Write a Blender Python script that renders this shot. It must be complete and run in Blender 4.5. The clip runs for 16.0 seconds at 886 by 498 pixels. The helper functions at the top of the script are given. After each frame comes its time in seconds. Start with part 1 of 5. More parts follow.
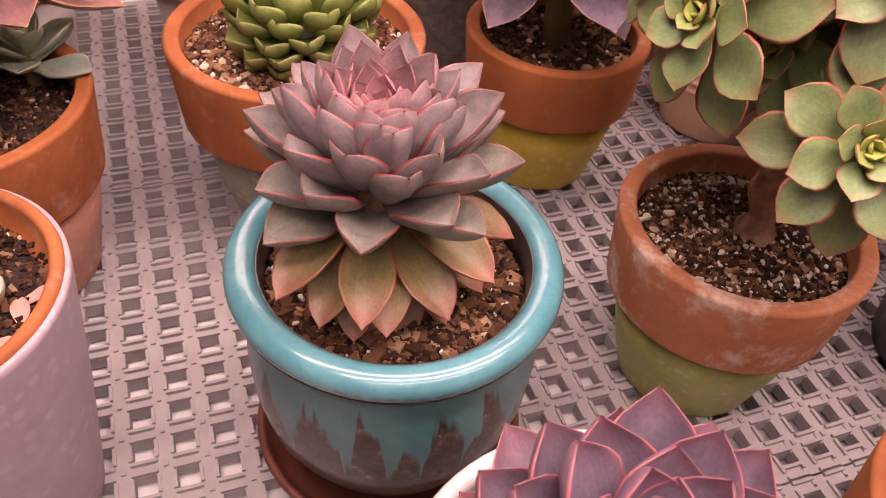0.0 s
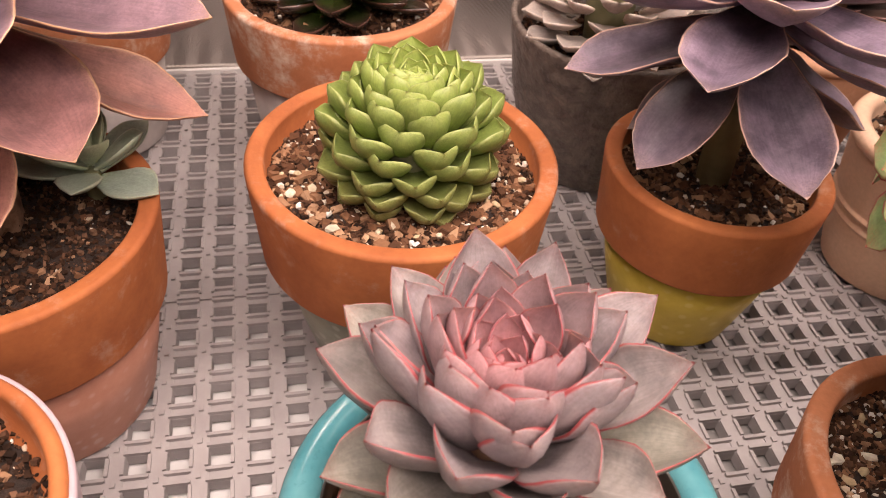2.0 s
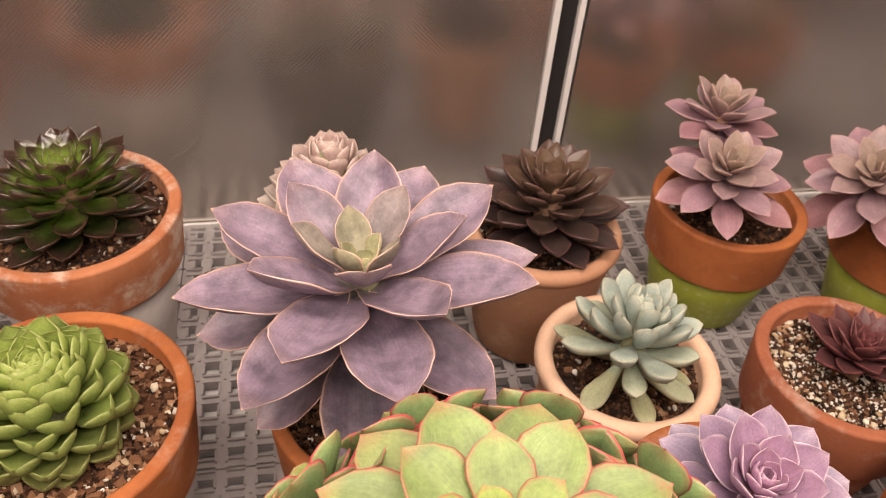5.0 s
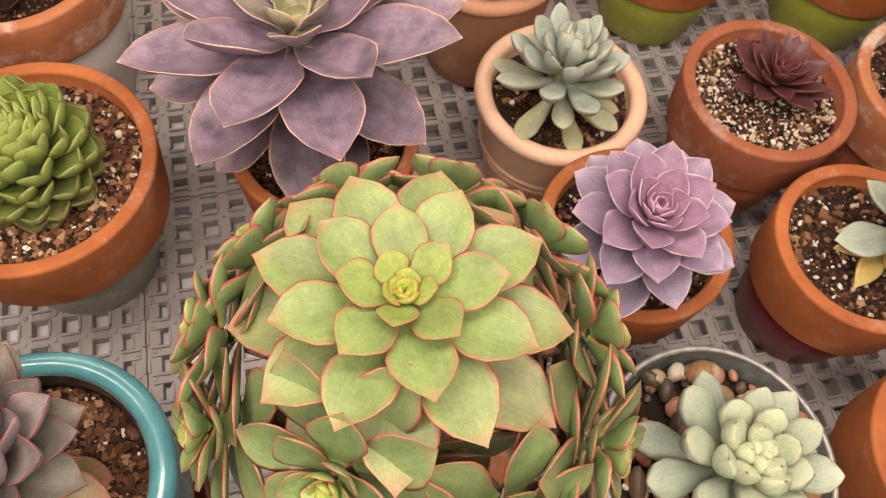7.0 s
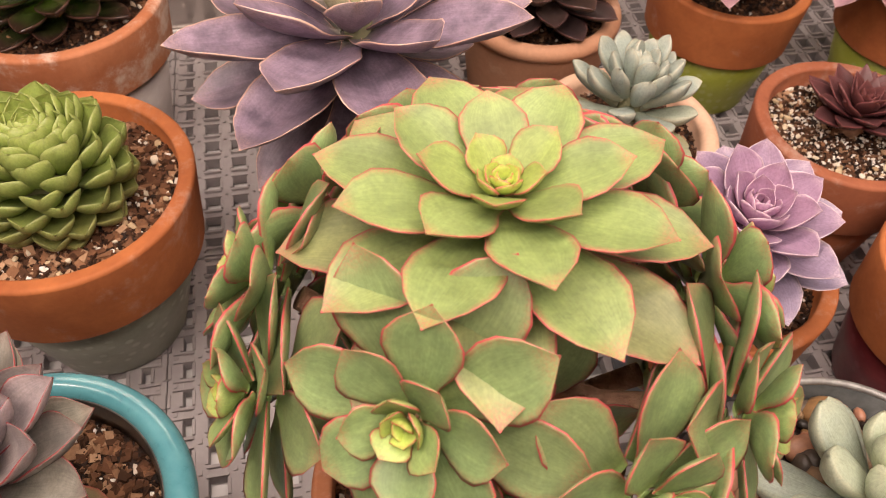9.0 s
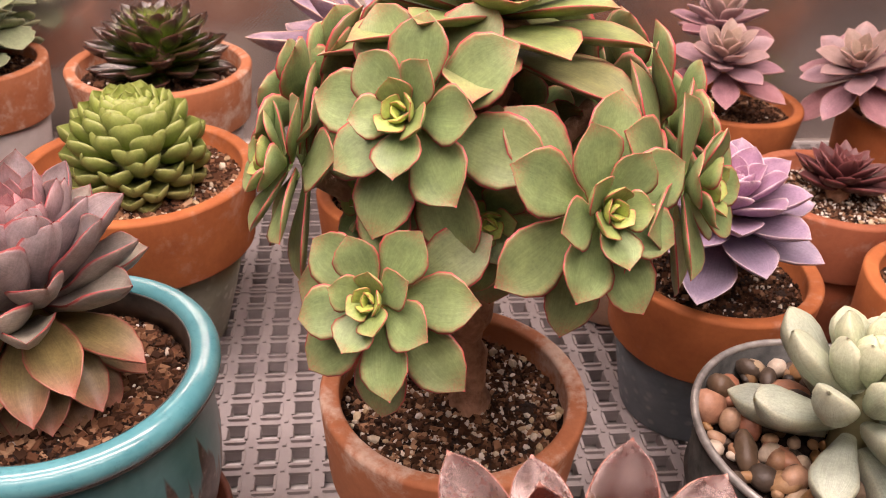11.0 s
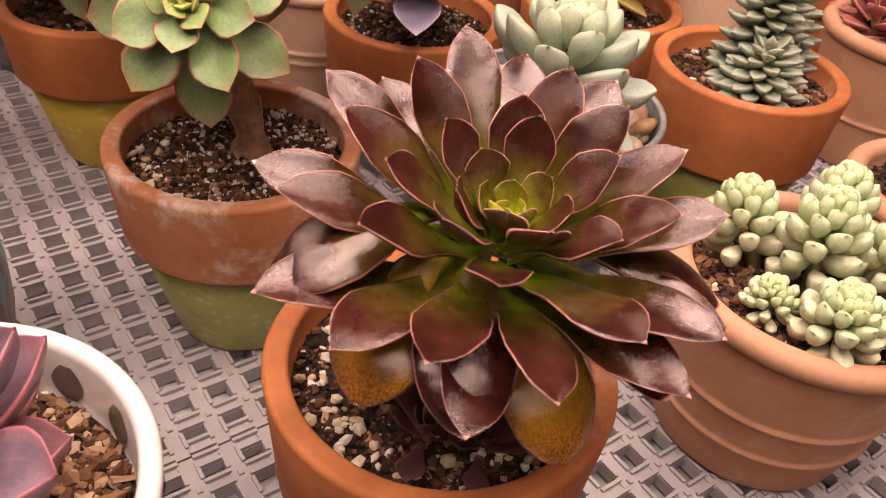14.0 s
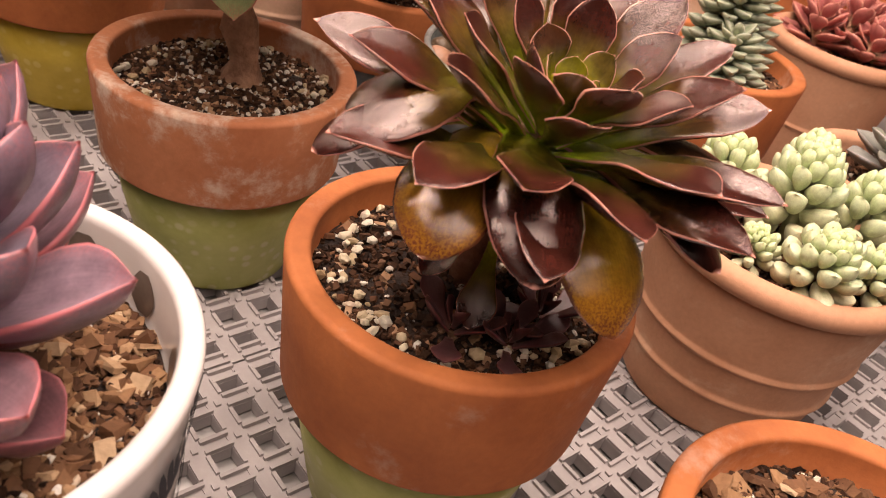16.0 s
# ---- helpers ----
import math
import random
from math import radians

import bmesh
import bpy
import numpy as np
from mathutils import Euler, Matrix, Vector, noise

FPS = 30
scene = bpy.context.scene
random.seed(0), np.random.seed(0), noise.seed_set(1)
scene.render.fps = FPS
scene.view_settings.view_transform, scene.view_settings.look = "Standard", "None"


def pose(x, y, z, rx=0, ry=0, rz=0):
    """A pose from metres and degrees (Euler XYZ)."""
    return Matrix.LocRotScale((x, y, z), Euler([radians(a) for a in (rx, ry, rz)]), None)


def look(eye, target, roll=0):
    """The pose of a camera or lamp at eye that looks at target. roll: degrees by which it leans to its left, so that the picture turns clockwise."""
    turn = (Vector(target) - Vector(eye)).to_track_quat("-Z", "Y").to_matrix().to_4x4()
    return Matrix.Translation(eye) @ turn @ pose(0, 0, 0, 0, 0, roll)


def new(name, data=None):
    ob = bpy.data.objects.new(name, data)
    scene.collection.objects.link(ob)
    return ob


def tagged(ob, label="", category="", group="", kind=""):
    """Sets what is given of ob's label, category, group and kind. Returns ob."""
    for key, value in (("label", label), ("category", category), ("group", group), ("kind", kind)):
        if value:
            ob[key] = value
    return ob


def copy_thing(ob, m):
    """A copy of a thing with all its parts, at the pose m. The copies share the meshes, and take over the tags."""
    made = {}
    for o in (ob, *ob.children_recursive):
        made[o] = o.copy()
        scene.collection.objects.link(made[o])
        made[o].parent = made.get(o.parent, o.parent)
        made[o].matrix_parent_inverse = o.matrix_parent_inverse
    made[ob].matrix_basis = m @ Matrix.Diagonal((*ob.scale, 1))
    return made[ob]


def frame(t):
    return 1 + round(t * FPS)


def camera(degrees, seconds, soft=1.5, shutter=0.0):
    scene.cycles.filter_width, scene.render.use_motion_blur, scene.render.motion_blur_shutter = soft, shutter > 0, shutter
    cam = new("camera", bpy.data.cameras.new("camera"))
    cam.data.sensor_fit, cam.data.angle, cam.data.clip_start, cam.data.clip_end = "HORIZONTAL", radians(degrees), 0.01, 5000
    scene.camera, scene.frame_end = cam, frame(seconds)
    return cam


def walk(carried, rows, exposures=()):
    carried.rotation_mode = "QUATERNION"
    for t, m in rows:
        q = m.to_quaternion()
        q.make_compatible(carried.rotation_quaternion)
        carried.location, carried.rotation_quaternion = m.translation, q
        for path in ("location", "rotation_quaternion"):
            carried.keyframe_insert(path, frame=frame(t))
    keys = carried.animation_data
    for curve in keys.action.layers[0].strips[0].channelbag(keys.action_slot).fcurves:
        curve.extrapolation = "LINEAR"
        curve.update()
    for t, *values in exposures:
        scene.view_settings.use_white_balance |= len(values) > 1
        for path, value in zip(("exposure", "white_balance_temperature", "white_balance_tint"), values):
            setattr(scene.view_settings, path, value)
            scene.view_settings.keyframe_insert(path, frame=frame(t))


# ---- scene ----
cam = camera(58.0, 16.0, soft=1.0)
cam.data.dof.use_dof, cam.data.dof.focus_distance, cam.data.dof.aperture_fstop = True, 0.27, 30.0
PATH = [
    (0, (0.032, 0.015, 0.322), (-0.016, 1.452, -1.068), 5.6),
    (0.5, (0.014, 0.045, 0.328), (-0.116, 1.492, -1.047), 5.6),
    (1, (0.01, 0.074, 0.327), (-0.153, 1.503, -1.062), 5.9),
    (1.5, (0.017, 0.098, 0.296), (-0.175, 1.517, -1.1), 6.0),
    (2, (0.005, 0.11, 0.314), (-0.264, 1.56, -1.038), 5.3),
    (2.5, (-0.004, 0.115, 0.337), (-0.36, 1.631, -0.918), 4.4),
    (3, (0.002, 0.121, 0.345), (-0.409, 1.701, -0.811), 4.1),
    (3.5, (0.037, 0.141, 0.351), (-0.38, 1.759, -0.748), 4.1),
    (4, (0.108, 0.177, 0.371), (-0.311, 1.792, -0.731), 3.3),
    (4.2, (0.126, 0.185, 0.378), (-0.268, 1.796, -0.739), 3.5),
    (6.3, (0.165, 0.199, 0.504), (0.013, 1.238, -1.199), 7.7),
    (6.5, (0.169, 0.193, 0.497), (0.043, 1.18, -1.238), 8.3),
    (7, (0.172, 0.201, 0.476), (0.086, 1.099, -1.309), 8.5),
    (7.5, (0.166, 0.222, 0.448), (0.096, 1.081, -1.356), 7.7),
    (8, (0.153, 0.225, 0.429), (0.07, 1.123, -1.356), 6.3),
    (8.2, (0.151, 0.219, 0.419), (0.048, 1.169, -1.338), 5.6),
    (10.3, (0.209, 0.063, 0.359), (-0.244, 1.632, -0.795), 3.5),
    (10.5, (0.213, 0.055, 0.346), (-0.256, 1.644, -0.775), 3.4),
    (11, (0.218, 0.045, 0.327), (-0.27, 1.656, -0.754), 3.2),
    (11.5, (0.226, 0.038, 0.319), (-0.255, 1.635, -0.785), 3.2),
    (12, (0.24, 0.013, 0.314), (-0.193, 1.515, -0.935), 3.2),
    (12.5, (0.252, -0.009, 0.323), (-0.05, 1.375, -1.089), 3.9),
    (13, (0.244, -0.029, 0.318), (0.141, 1.357, -1.12), 5.2),
    (13.5, (0.207, -0.044, 0.318), (0.347, 1.413, -1.044), 6.2),
    (14, (0.173, -0.025, 0.29), (0.56, 1.484, -0.964), 7.2),
    (14.5, (0.141, -0.017, 0.265), (0.747, 1.508, -0.878), 8.3),
    (15, (0.124, -0.01, 0.249), (0.875, 1.514, -0.807), 9.6),
    (15.5, (0.129, -0.01, 0.248), (0.921, 1.51, -0.782), 11.2),
    (16, (0.136, -0.042, 0.252), (0.759, 1.469, -0.9), 15.0),
]
walk(cam, [(t, look(eye, target, roll)) for t, eye, target, roll in PATH], [(0.0, 0.1, 6900, 36), (1.2, 0.26, 6550, 20), (3.0, 0.34, 6500, 10), (3.6, 0.24, 6500, 10), (4.2, 0.04, 6650, 9), (6.4, -0.22, 6650, 4), (8.2, -0.25, 6700, 9),
        (10.4, 0.14, 6600, 15), (11.5, 0.18, 6700, 26), (12.0, 0.14, 6750, 29), (13.3, 0.07, 6850, 26), (14.0, 0.15, 6900, 18), (15.5, 0.34, 6900, 10), (16.0, 0.36, 6900, 12)])

# ---------------------------------------------------------------- light
world = bpy.data.worlds.new("room_light")
scene.world = world
world.use_nodes = True
world.node_tree.nodes["Background"].inputs[0].default_value = (1.0, 0.83, 0.77, 1)
world.node_tree.nodes["Background"].inputs[1].default_value = 0.5


def area_lamp(name, x, y, z, sx, sy, watts, turn):
    data = bpy.data.lights.new(name, "AREA")
    data.shape, data.size, data.size_y, data.energy = "RECTANGLE", sx, sy, watts
    data.color = (1.0, 0.825, 0.74)
    ob = new(name, data)
    ob.matrix_world = pose(x, y, z, 0, 0, turn)
    return ob


GRID = 24.5          # degrees by which the trays and the wall stand turned
area_lamp("grow_lamp", 0.06, 0.36, 0.84, 0.95, 0.11, 8.3, GRID)
area_lamp("grow_lamp", 0.20, 0.05, 0.84, 0.95, 0.11, 8.0, GRID)
area_lamp("grow_lamp", 0.33, -0.22, 0.84, 0.95, 0.11, 3.7, GRID)
# unseen soft fill, added to brighten the sides that face the camera
front = area_lamp("front_fill", 0.30, -1.10, 1.45, 1.3, 0.9, 4.2, GRID)
front.matrix_world = look((0.30, -1.10, 1.45), (0.12, 0.35, 0.1))


# ---------------------------------------------------------------- node helpers
def material(name):
    m = bpy.data.materials.new(name)
    m.use_nodes = True
    return m, m.node_tree, m.node_tree.nodes["Principled BSDF"]


def node(tree, kind, **values):
    n = tree.nodes.new(kind)
    for key, value in values.items():
        if key == "blend":
            n.blend_type = value
        elif key == "op":
            n.operation = value
        elif key == "uv":
            n.uv_map = value
        elif key == "attribute":
            n.attribute_name = value
    return n


def link(tree, a, b):
    tree.links.new(a, b)


def rgba(c):
    return (c[0], c[1], c[2], 1.0)


def noise_of(tree, scale, detail=4.0, rough=0.55, vector=None):
    n = tree.nodes.new("ShaderNodeTexNoise")
    n.inputs["Scale"].default_value, n.inputs["Detail"].default_value, n.inputs["Roughness"].default_value = scale, detail, rough
    if vector is not None:
        link(tree, vector, n.inputs["Vector"])
    return n


def ramp(tree, source, stops):
    r = tree.nodes.new("ShaderNodeValToRGB")
    r.color_ramp.elements[0].position, r.color_ramp.elements[0].color = stops[0][0], rgba(stops[0][1])
    r.color_ramp.elements[1].position, r.color_ramp.elements[1].color = stops[-1][0], rgba(stops[-1][1])
    for p, c in stops[1:-1]:
        e = r.color_ramp.elements.new(p)
        e.color = rgba(c)
    link(tree, source, r.inputs[0])
    return r


def value_ramp(tree, source, a, b):
    n = tree.nodes.new("ShaderNodeMapRange")
    n.inputs[1].default_value, n.inputs[2].default_value = a, b
    n.interpolation_type = "SMOOTHSTEP"
    link(tree, source, n.inputs[0])
    return n.outputs[0]


def mixed(tree, factor, a, b, blend="MIX"):
    n = tree.nodes.new("ShaderNodeMixRGB")
    n.blend_type = blend
    for socket, v in zip(n.inputs, (factor, a, b)):
        if isinstance(v, (int, float)):
            socket.default_value = v
        elif isinstance(v, tuple):
            socket.default_value = rgba(v)
        else:
            link(tree, v, socket)
    return n.outputs[0]


def maths(tree, op, a, b=None):
    n = tree.nodes.new("ShaderNodeMath")
    n.operation = op
    for socket, v in zip(n.inputs, (a, b)):
        if v is None:
            continue
        if isinstance(v, (int, float)):
            socket.default_value = v
        else:
            link(tree, v, socket)
    return n.outputs[0]


def bumped(tree, shader, height, strength, distance):
    b = tree.nodes.new("ShaderNodeBump")
    b.inputs["Strength"].default_value, b.inputs["Distance"].default_value = strength, distance
    link(tree, height, b.inputs["Height"])
    link(tree, b.outputs[0], shader.inputs["Normal"])


def coords(tree, which="Object"):
    return tree.nodes.new("ShaderNodeTexCoord").outputs[which]


# ---------------------------------------------------------------- materials
def clay(name, low, high, stain=0.3, stain_colour=(0.62, 0.50, 0.42), rough=0.78):
    m, t, s = material(name)
    at = coords(t)
    big, fine = noise_of(t, 22, 4, 0.6, at), noise_of(t, 420, 3, 0.6, at)
    colour = ramp(t, big.outputs[0], [(0.32, low), (0.68, high)]).outputs[0]
    blot = value_ramp(t, noise_of(t, 38, 6, 0.7, at).outputs[0], 0.58 - 0.14 * stain, 0.74 - 0.08 * stain)
    colour = mixed(t, maths(t, "MULTIPLY", blot, stain), colour, stain_colour)
    colour = mixed(t, 0.25, colour, ramp(t, fine.outputs[0], [(0.3, (0.55, 0.55, 0.55)), (0.7, (1, 1, 1))]).outputs[0], "MULTIPLY")
    link(t, colour, s.inputs["Base Color"])
    s.inputs["Roughness"].default_value = rough
    bumped(t, s, fine.outputs[0], 0.25, 0.0006)
    return m


def paint(name, low, high, rough=0.42, speck=0.25, speck_colour=(0.8, 0.8, 0.72)):
    m, t, s = material(name)
    at = coords(t)
    colour = ramp(t, noise_of(t, 55, 5, 0.65, at).outputs[0], [(0.3, low), (0.7, high)]).outputs[0]
    cells = t.nodes.new("ShaderNodeTexVoronoi")
    cells.inputs["Scale"].default_value, cells.inputs["Randomness"].default_value = 135.0, 0.55
    link(t, at, cells.inputs["Vector"])
    dabs = maths(t, "SUBTRACT", 1.0, value_ramp(t, cells.outputs["Distance"], 0.20, 0.38))
    dabs = maths(t, "MULTIPLY", dabs, value_ramp(t, noise_of(t, 40, 3, 0.5, at).outputs[0], 0.36, 0.60))
    colour = mixed(t, maths(t, "MULTIPLY", dabs, speck), colour, speck_colour)
    link(t, colour, s.inputs["Base Color"])
    s.inputs["Roughness"].default_value = rough
    bumped(t, s, noise_of(t, 260, 3, 0.5, at).outputs[0], 0.2, 0.0005)
    return m


def leaf_paint(name, inner, outer, edge, base, rough=0.45, edge_width=0.10, base_to=0.35, mottle=0.25, bump=0.15, bump_scale=220,
               tip=None, coat=0.0, edge_mix=0.85, fade=None, young=1.0, blush_mix=0.35, tip_from=0.34, polish=0.22, relief=0.0012, gloss=0.4, crinkle=0.0, shine=(1, 1, 1)):
    """inner, outer: young and old leaves; edge: the rim of each leaf; base: its foot; tip: its end."""
    m, t, s = material(name)
    uv = t.nodes.new("ShaderNodeUVMap")
    uv.uv_map = "leaf"
    sep = t.nodes.new("ShaderNodeSeparateXYZ")
    link(t, uv.outputs[0], sep.inputs[0])
    along, across = sep.outputs[0], sep.outputs[1]
    old = t.nodes.new("ShaderNodeAttribute")
    old.attribute_name = "age"
    age = old.outputs["Fac"]
    at = coords(t)
    colour = mixed(t, value_ramp(t, age, 0.0, young), inner, outer)
    if fade is not None:
        colour = mixed(t, value_ramp(t, age, 0.62, 1.0), colour, fade)
    if tip is not None:
        wob = maths(t, "ADD", along, maths(t, "MULTIPLY", maths(t, "SUBTRACT", noise_of(t, 60, 3, 0.6, at).outputs[0], 0.5), 0.5))
        colour = mixed(t, maths(t, "MULTIPLY", value_ramp(t, wob, tip_from, tip_from + 0.45), maths(t, "ADD", maths(t, "MULTIPLY", value_ramp(t, age, 0.02, 0.26), 0.75), 0.25)), colour, tip)
    foot = maths(t, "SUBTRACT", 1.0, value_ramp(t, along, 0.0, base_to))
    colour = mixed(t, foot, colour, base)
    blot = noise_of(t, 75, 5, 0.6, at)
    tone = ramp(t, blot.outputs[0], [(0.36, (0.36, 0.36, 0.36)), (0.62, (1.08, 1.06, 1.02))]).outputs[0]
    colour = mixed(t, mottle, colour, tone, "MULTIPLY")
    fine = ramp(t, noise_of(t, 800, 3, 0.7, at).outputs[0], [(0.36, (0.6, 0.6, 0.6)), (0.62, (1.05, 1.05, 1.05))]).outputs[0]
    colour = mixed(t, 0.4, colour, fine, "MULTIPLY")
    grain = t.nodes.new("ShaderNodeMapping")
    grain.inputs["Scale"].default_value = (2.5, 26.0, 1.0)
    link(t, uv.outputs[0], grain.inputs["Vector"])
    veins = noise_of(t, 1.0, 3, 0.6, grain.outputs[0])
    colour = mixed(t, 0.35, colour, ramp(t, veins.outputs[0], [(0.38, (0.6, 0.6, 0.6)), (0.6, (1.05, 1.05, 1.05))]).outputs[0], "MULTIPLY")
    shift = maths(t, "MULTIPLY", maths(t, "SUBTRACT", noise_of(t, 330, 3, 0.6, at).outputs[0], 0.5), edge_width * 0.7)
    side = maths(t, "ADD", maths(t, "ABSOLUTE", maths(t, "SUBTRACT", maths(t, "MULTIPLY", across, 2.0), 1.0)), shift)
    rim = value_ramp(t, side, 1.0 - edge_width, 1.0 - edge_width * 0.45)
    point = value_ramp(t, maths(t, "ADD", along, shift), 1.0 - edge_width * 0.45, 1.0 - edge_width * 0.1)
    blush = maths(t, "MULTIPLY", maths(t, "MAXIMUM", value_ramp(t, side, 1.0 - edge_width * 4.5, 1.0), value_ramp(t, along, 1.0 - edge_width * 3.5, 1.0)), blush_mix)
    dots = value_ramp(t, noise_of(t, 1500, 2, 0.6, at).outputs[0], 0.40, 0.62)
    blush = maths(t, "MULTIPLY", blush, maths(t, "ADD", 0.45, maths(t, "MULTIPLY", dots, 1.1)))
    rim = maths(t, "MAXIMUM", maths(t, "MULTIPLY", maths(t, "MAXIMUM", rim, point), edge_mix), blush)
    colour = mixed(t, rim, colour, edge)
    link(t, colour, s.inputs["Base Color"])
    s.inputs["Roughness"].default_value = rough
    s.inputs["Specular IOR Level"].default_value = gloss
    s.inputs["Specular Tint"].default_value = rgba(shine)
    s.inputs["Coat Weight"].default_value = coat
    s.inputs["Coat Roughness"].default_value = polish
    s.inputs["Subsurface Weight"].default_value = 0.12
    s.inputs["Subsurface Radius"].default_value = (0.004, 0.003, 0.002)
    s.inputs["Subsurface Scale"].default_value = 1.0
    height = noise_of(t, bump_scale, 4, 0.6, at).outputs[0]
    if crinkle:
        fold = t.nodes.new("ShaderNodeMapping")
        fold.inputs["Scale"].default_value = (16.0, 34.0, 1.0)
        link(t, uv.outputs[0], fold.inputs["Vector"])
        height = maths(t, "ADD", maths(t, "MULTIPLY", height, 1 - crinkle), maths(t, "MULTIPLY", noise_of(t, 1.6, 4, 0.65, fold.outputs[0]).outputs[0], crinkle))
    bumped(t, s, height, bump, relief)
    return m


def plain(name, low, high, scale=60, rough=0.6, bump=0.2, bump_scale=300, metal=0.0, distance=0.0006):
    m, t, s = material(name)
    at = coords(t)
    link(t, ramp(t, noise_of(t, scale, 5, 0.6, at).outputs[0], [(0.3, low), (0.7, high)]).outputs[0], s.inputs["Base Color"])
    s.inputs["Roughness"].default_value, s.inputs["Metallic"].default_value = rough, metal
    bumped(t, s, noise_of(t, bump_scale, 3, 0.6, at).outputs[0], bump, distance)
    return m


def chips(name, stops, rough=0.85):
    m, t, s = material(name)
    pick = t.nodes.new("ShaderNodeNewGeometry").outputs["Random Per Island"]
    colour = ramp(t, pick, stops).outputs[0]
    tone = ramp(t, noise_of(t, 500, 4, 0.6, coords(t)).outputs[0], [(0.3, (0.6, 0.6, 0.6)), (0.7, (1, 1, 1))]).outputs[0]
    link(t, mixed(t, 0.7, colour, tone, "MULTIPLY"), s.inputs["Base Color"])
    s.inputs["Roughness"].default_value = rough
    s.inputs["Specular IOR Level"].default_value = 0.5 if rough < 0.7 else 0.2
    bumped(t, s, noise_of(t, 700, 3, 0.6, coords(t)).outputs[0], 0.4, 0.0005)
    return m


TERRACOTTA = clay("terracotta", (0.28, 0.074, 0.018), (0.475, 0.152, 0.043), 0.25)
TERRACOTTA_STAINED = clay("terracotta_stained", (0.36, 0.115, 0.043), (0.50, 0.195, 0.090), 0.85, (0.66, 0.52, 0.42))
CHALKY_RED = clay("chalky_red_terracotta", (0.25, 0.070, 0.030), (0.36, 0.115, 0.052), 0.55, (0.50, 0.34, 0.27))
TERRACOTTA_PALE = clay("terracotta_pale", (0.44, 0.21, 0.115), (0.54, 0.285, 0.17), 0.3, (0.72, 0.54, 0.40))
TERRACOTTA_RED = clay("terracotta_red", (0.32, 0.085, 0.035), (0.42, 0.13, 0.055), 0.2)
PEACH = clay("peach_clay", (0.72, 0.45, 0.30), (0.80, 0.54, 0.38), 0.2, (0.85, 0.68, 0.55), 0.6)
SOIL = plain("potting_soil", (0.008, 0.004, 0.0025), (0.034, 0.016, 0.009), 160, 0.95, 0.9, 420, 0.0, 0.002)
BARK = chips("bark_chips", [(0.0, (0.045, 0.020, 0.010)), (0.35, (0.14, 0.062, 0.031)), (0.7, (0.26, 0.128, 0.066)), (1.0, (0.48, 0.30, 0.18))])
BARK_LIGHT = chips("bark_chips_light", [(0.0, (0.07, 0.032, 0.016)), (0.45, (0.18, 0.088, 0.045)), (0.75, (0.32, 0.18, 0.092)), (1.0, (0.54, 0.39, 0.25))])
PERLITE = chips("perlite", [(0.0, (0.55, 0.42, 0.3)), (0.4, (0.74, 0.66, 0.56)), (1.0, (0.85, 0.81, 0.75))])
CRUMB = chips("crumbly_soil", [(0.0, (0.014, 0.007, 0.004)), (0.5, (0.060, 0.027, 0.014)), (0.85, (0.125, 0.060, 0.034)), (1.0, (0.21, 0.115, 0.068))], 0.95)
GRAVEL = chips("cream_gravel", [(0.0, (0.42, 0.29, 0.16)), (0.4, (0.64, 0.52, 0.34)), (1.0, (0.80, 0.74, 0.62))])
PEBBLES = chips("river_pebbles", [(0.0, (0.03, 0.026, 0.023)), (0.26, (0.10, 0.070, 0.048)), (0.42, (0.36, 0.19, 0.07)), (0.58, (0.36, 0.23, 0.13)), (0.72, (0.42, 0.17, 0.10)), (0.86, (0.46, 0.35, 0.23)), (1.0, (0.68, 0.60, 0.50))], 0.45)
STEM = plain("woody_stem", (0.22, 0.105, 0.06), (0.56, 0.33, 0.21), 150, 0.8, 0.9, 300, 0.0, 0.002)
STEM_GREEN = plain("green_stem", (0.2, 0.2, 0.1), (0.3, 0.28, 0.15), 90, 0.7)
TRAY = plain("grey_plastic_tray", (0.30, 0.27, 0.268), (0.40, 0.367, 0.362), 40, 0.68, 0.15, 500)
m, t, s = material("bench_top_white_to_grey")
at = coords(t)
xyz = t.nodes.new("ShaderNodeSeparateXYZ")
link(t, at, xyz.inputs[0])
across = maths(t, "ADD", xyz.outputs[0], maths(t, "MULTIPLY", noise_of(t, 12, 4, 0.6, at).outputs[0], 0.10))
white = ramp(t, noise_of(t, 9, 4, 0.6, at).outputs[0], [(0.3, (0.58, 0.56, 0.55)), (0.7, (0.68, 0.66, 0.65))]).outputs[0]
grey = ramp(t, noise_of(t, 60, 5, 0.6, at).outputs[0], [(0.3, (0.13, 0.12, 0.115)), (0.7, (0.30, 0.28, 0.27))]).outputs[0]
link(t, mixed(t, value_ramp(t, across, 0.22, 0.30), white, grey), s.inputs["Base Color"])
s.inputs["Roughness"].default_value = 0.5
UNDER = m

# ---------------------------------------------------------------- geometry helpers


def mesh_of(name, verts, faces, smooth=True):
    me = bpy.data.meshes.new(name)
    me.from_pydata(verts, [], faces)
    me.update()
    if smooth:
        me.polygons.foreach_set("use_smooth", [True] * len(me.polygons))
    return me


def part(name, me, mat, parent=None, label=""):
    """One mesh as one object, under a thing or a part."""
    ob = new(name, me)
    if mat is not None and not me.materials:
        me.materials.append(mat)
    if parent is not None:
        ob.parent = parent
    return tagged(ob, label) if label else ob


def thing(name, x, y, z, label, category, group="", turn=0.0, rx=0.0, ry=0.0):
    ob = new(name)
    ob.empty_display_size = 0.02
    ob.matrix_world = pose(x, y, z, rx, ry, turn)
    return tagged(ob, label, category, group)


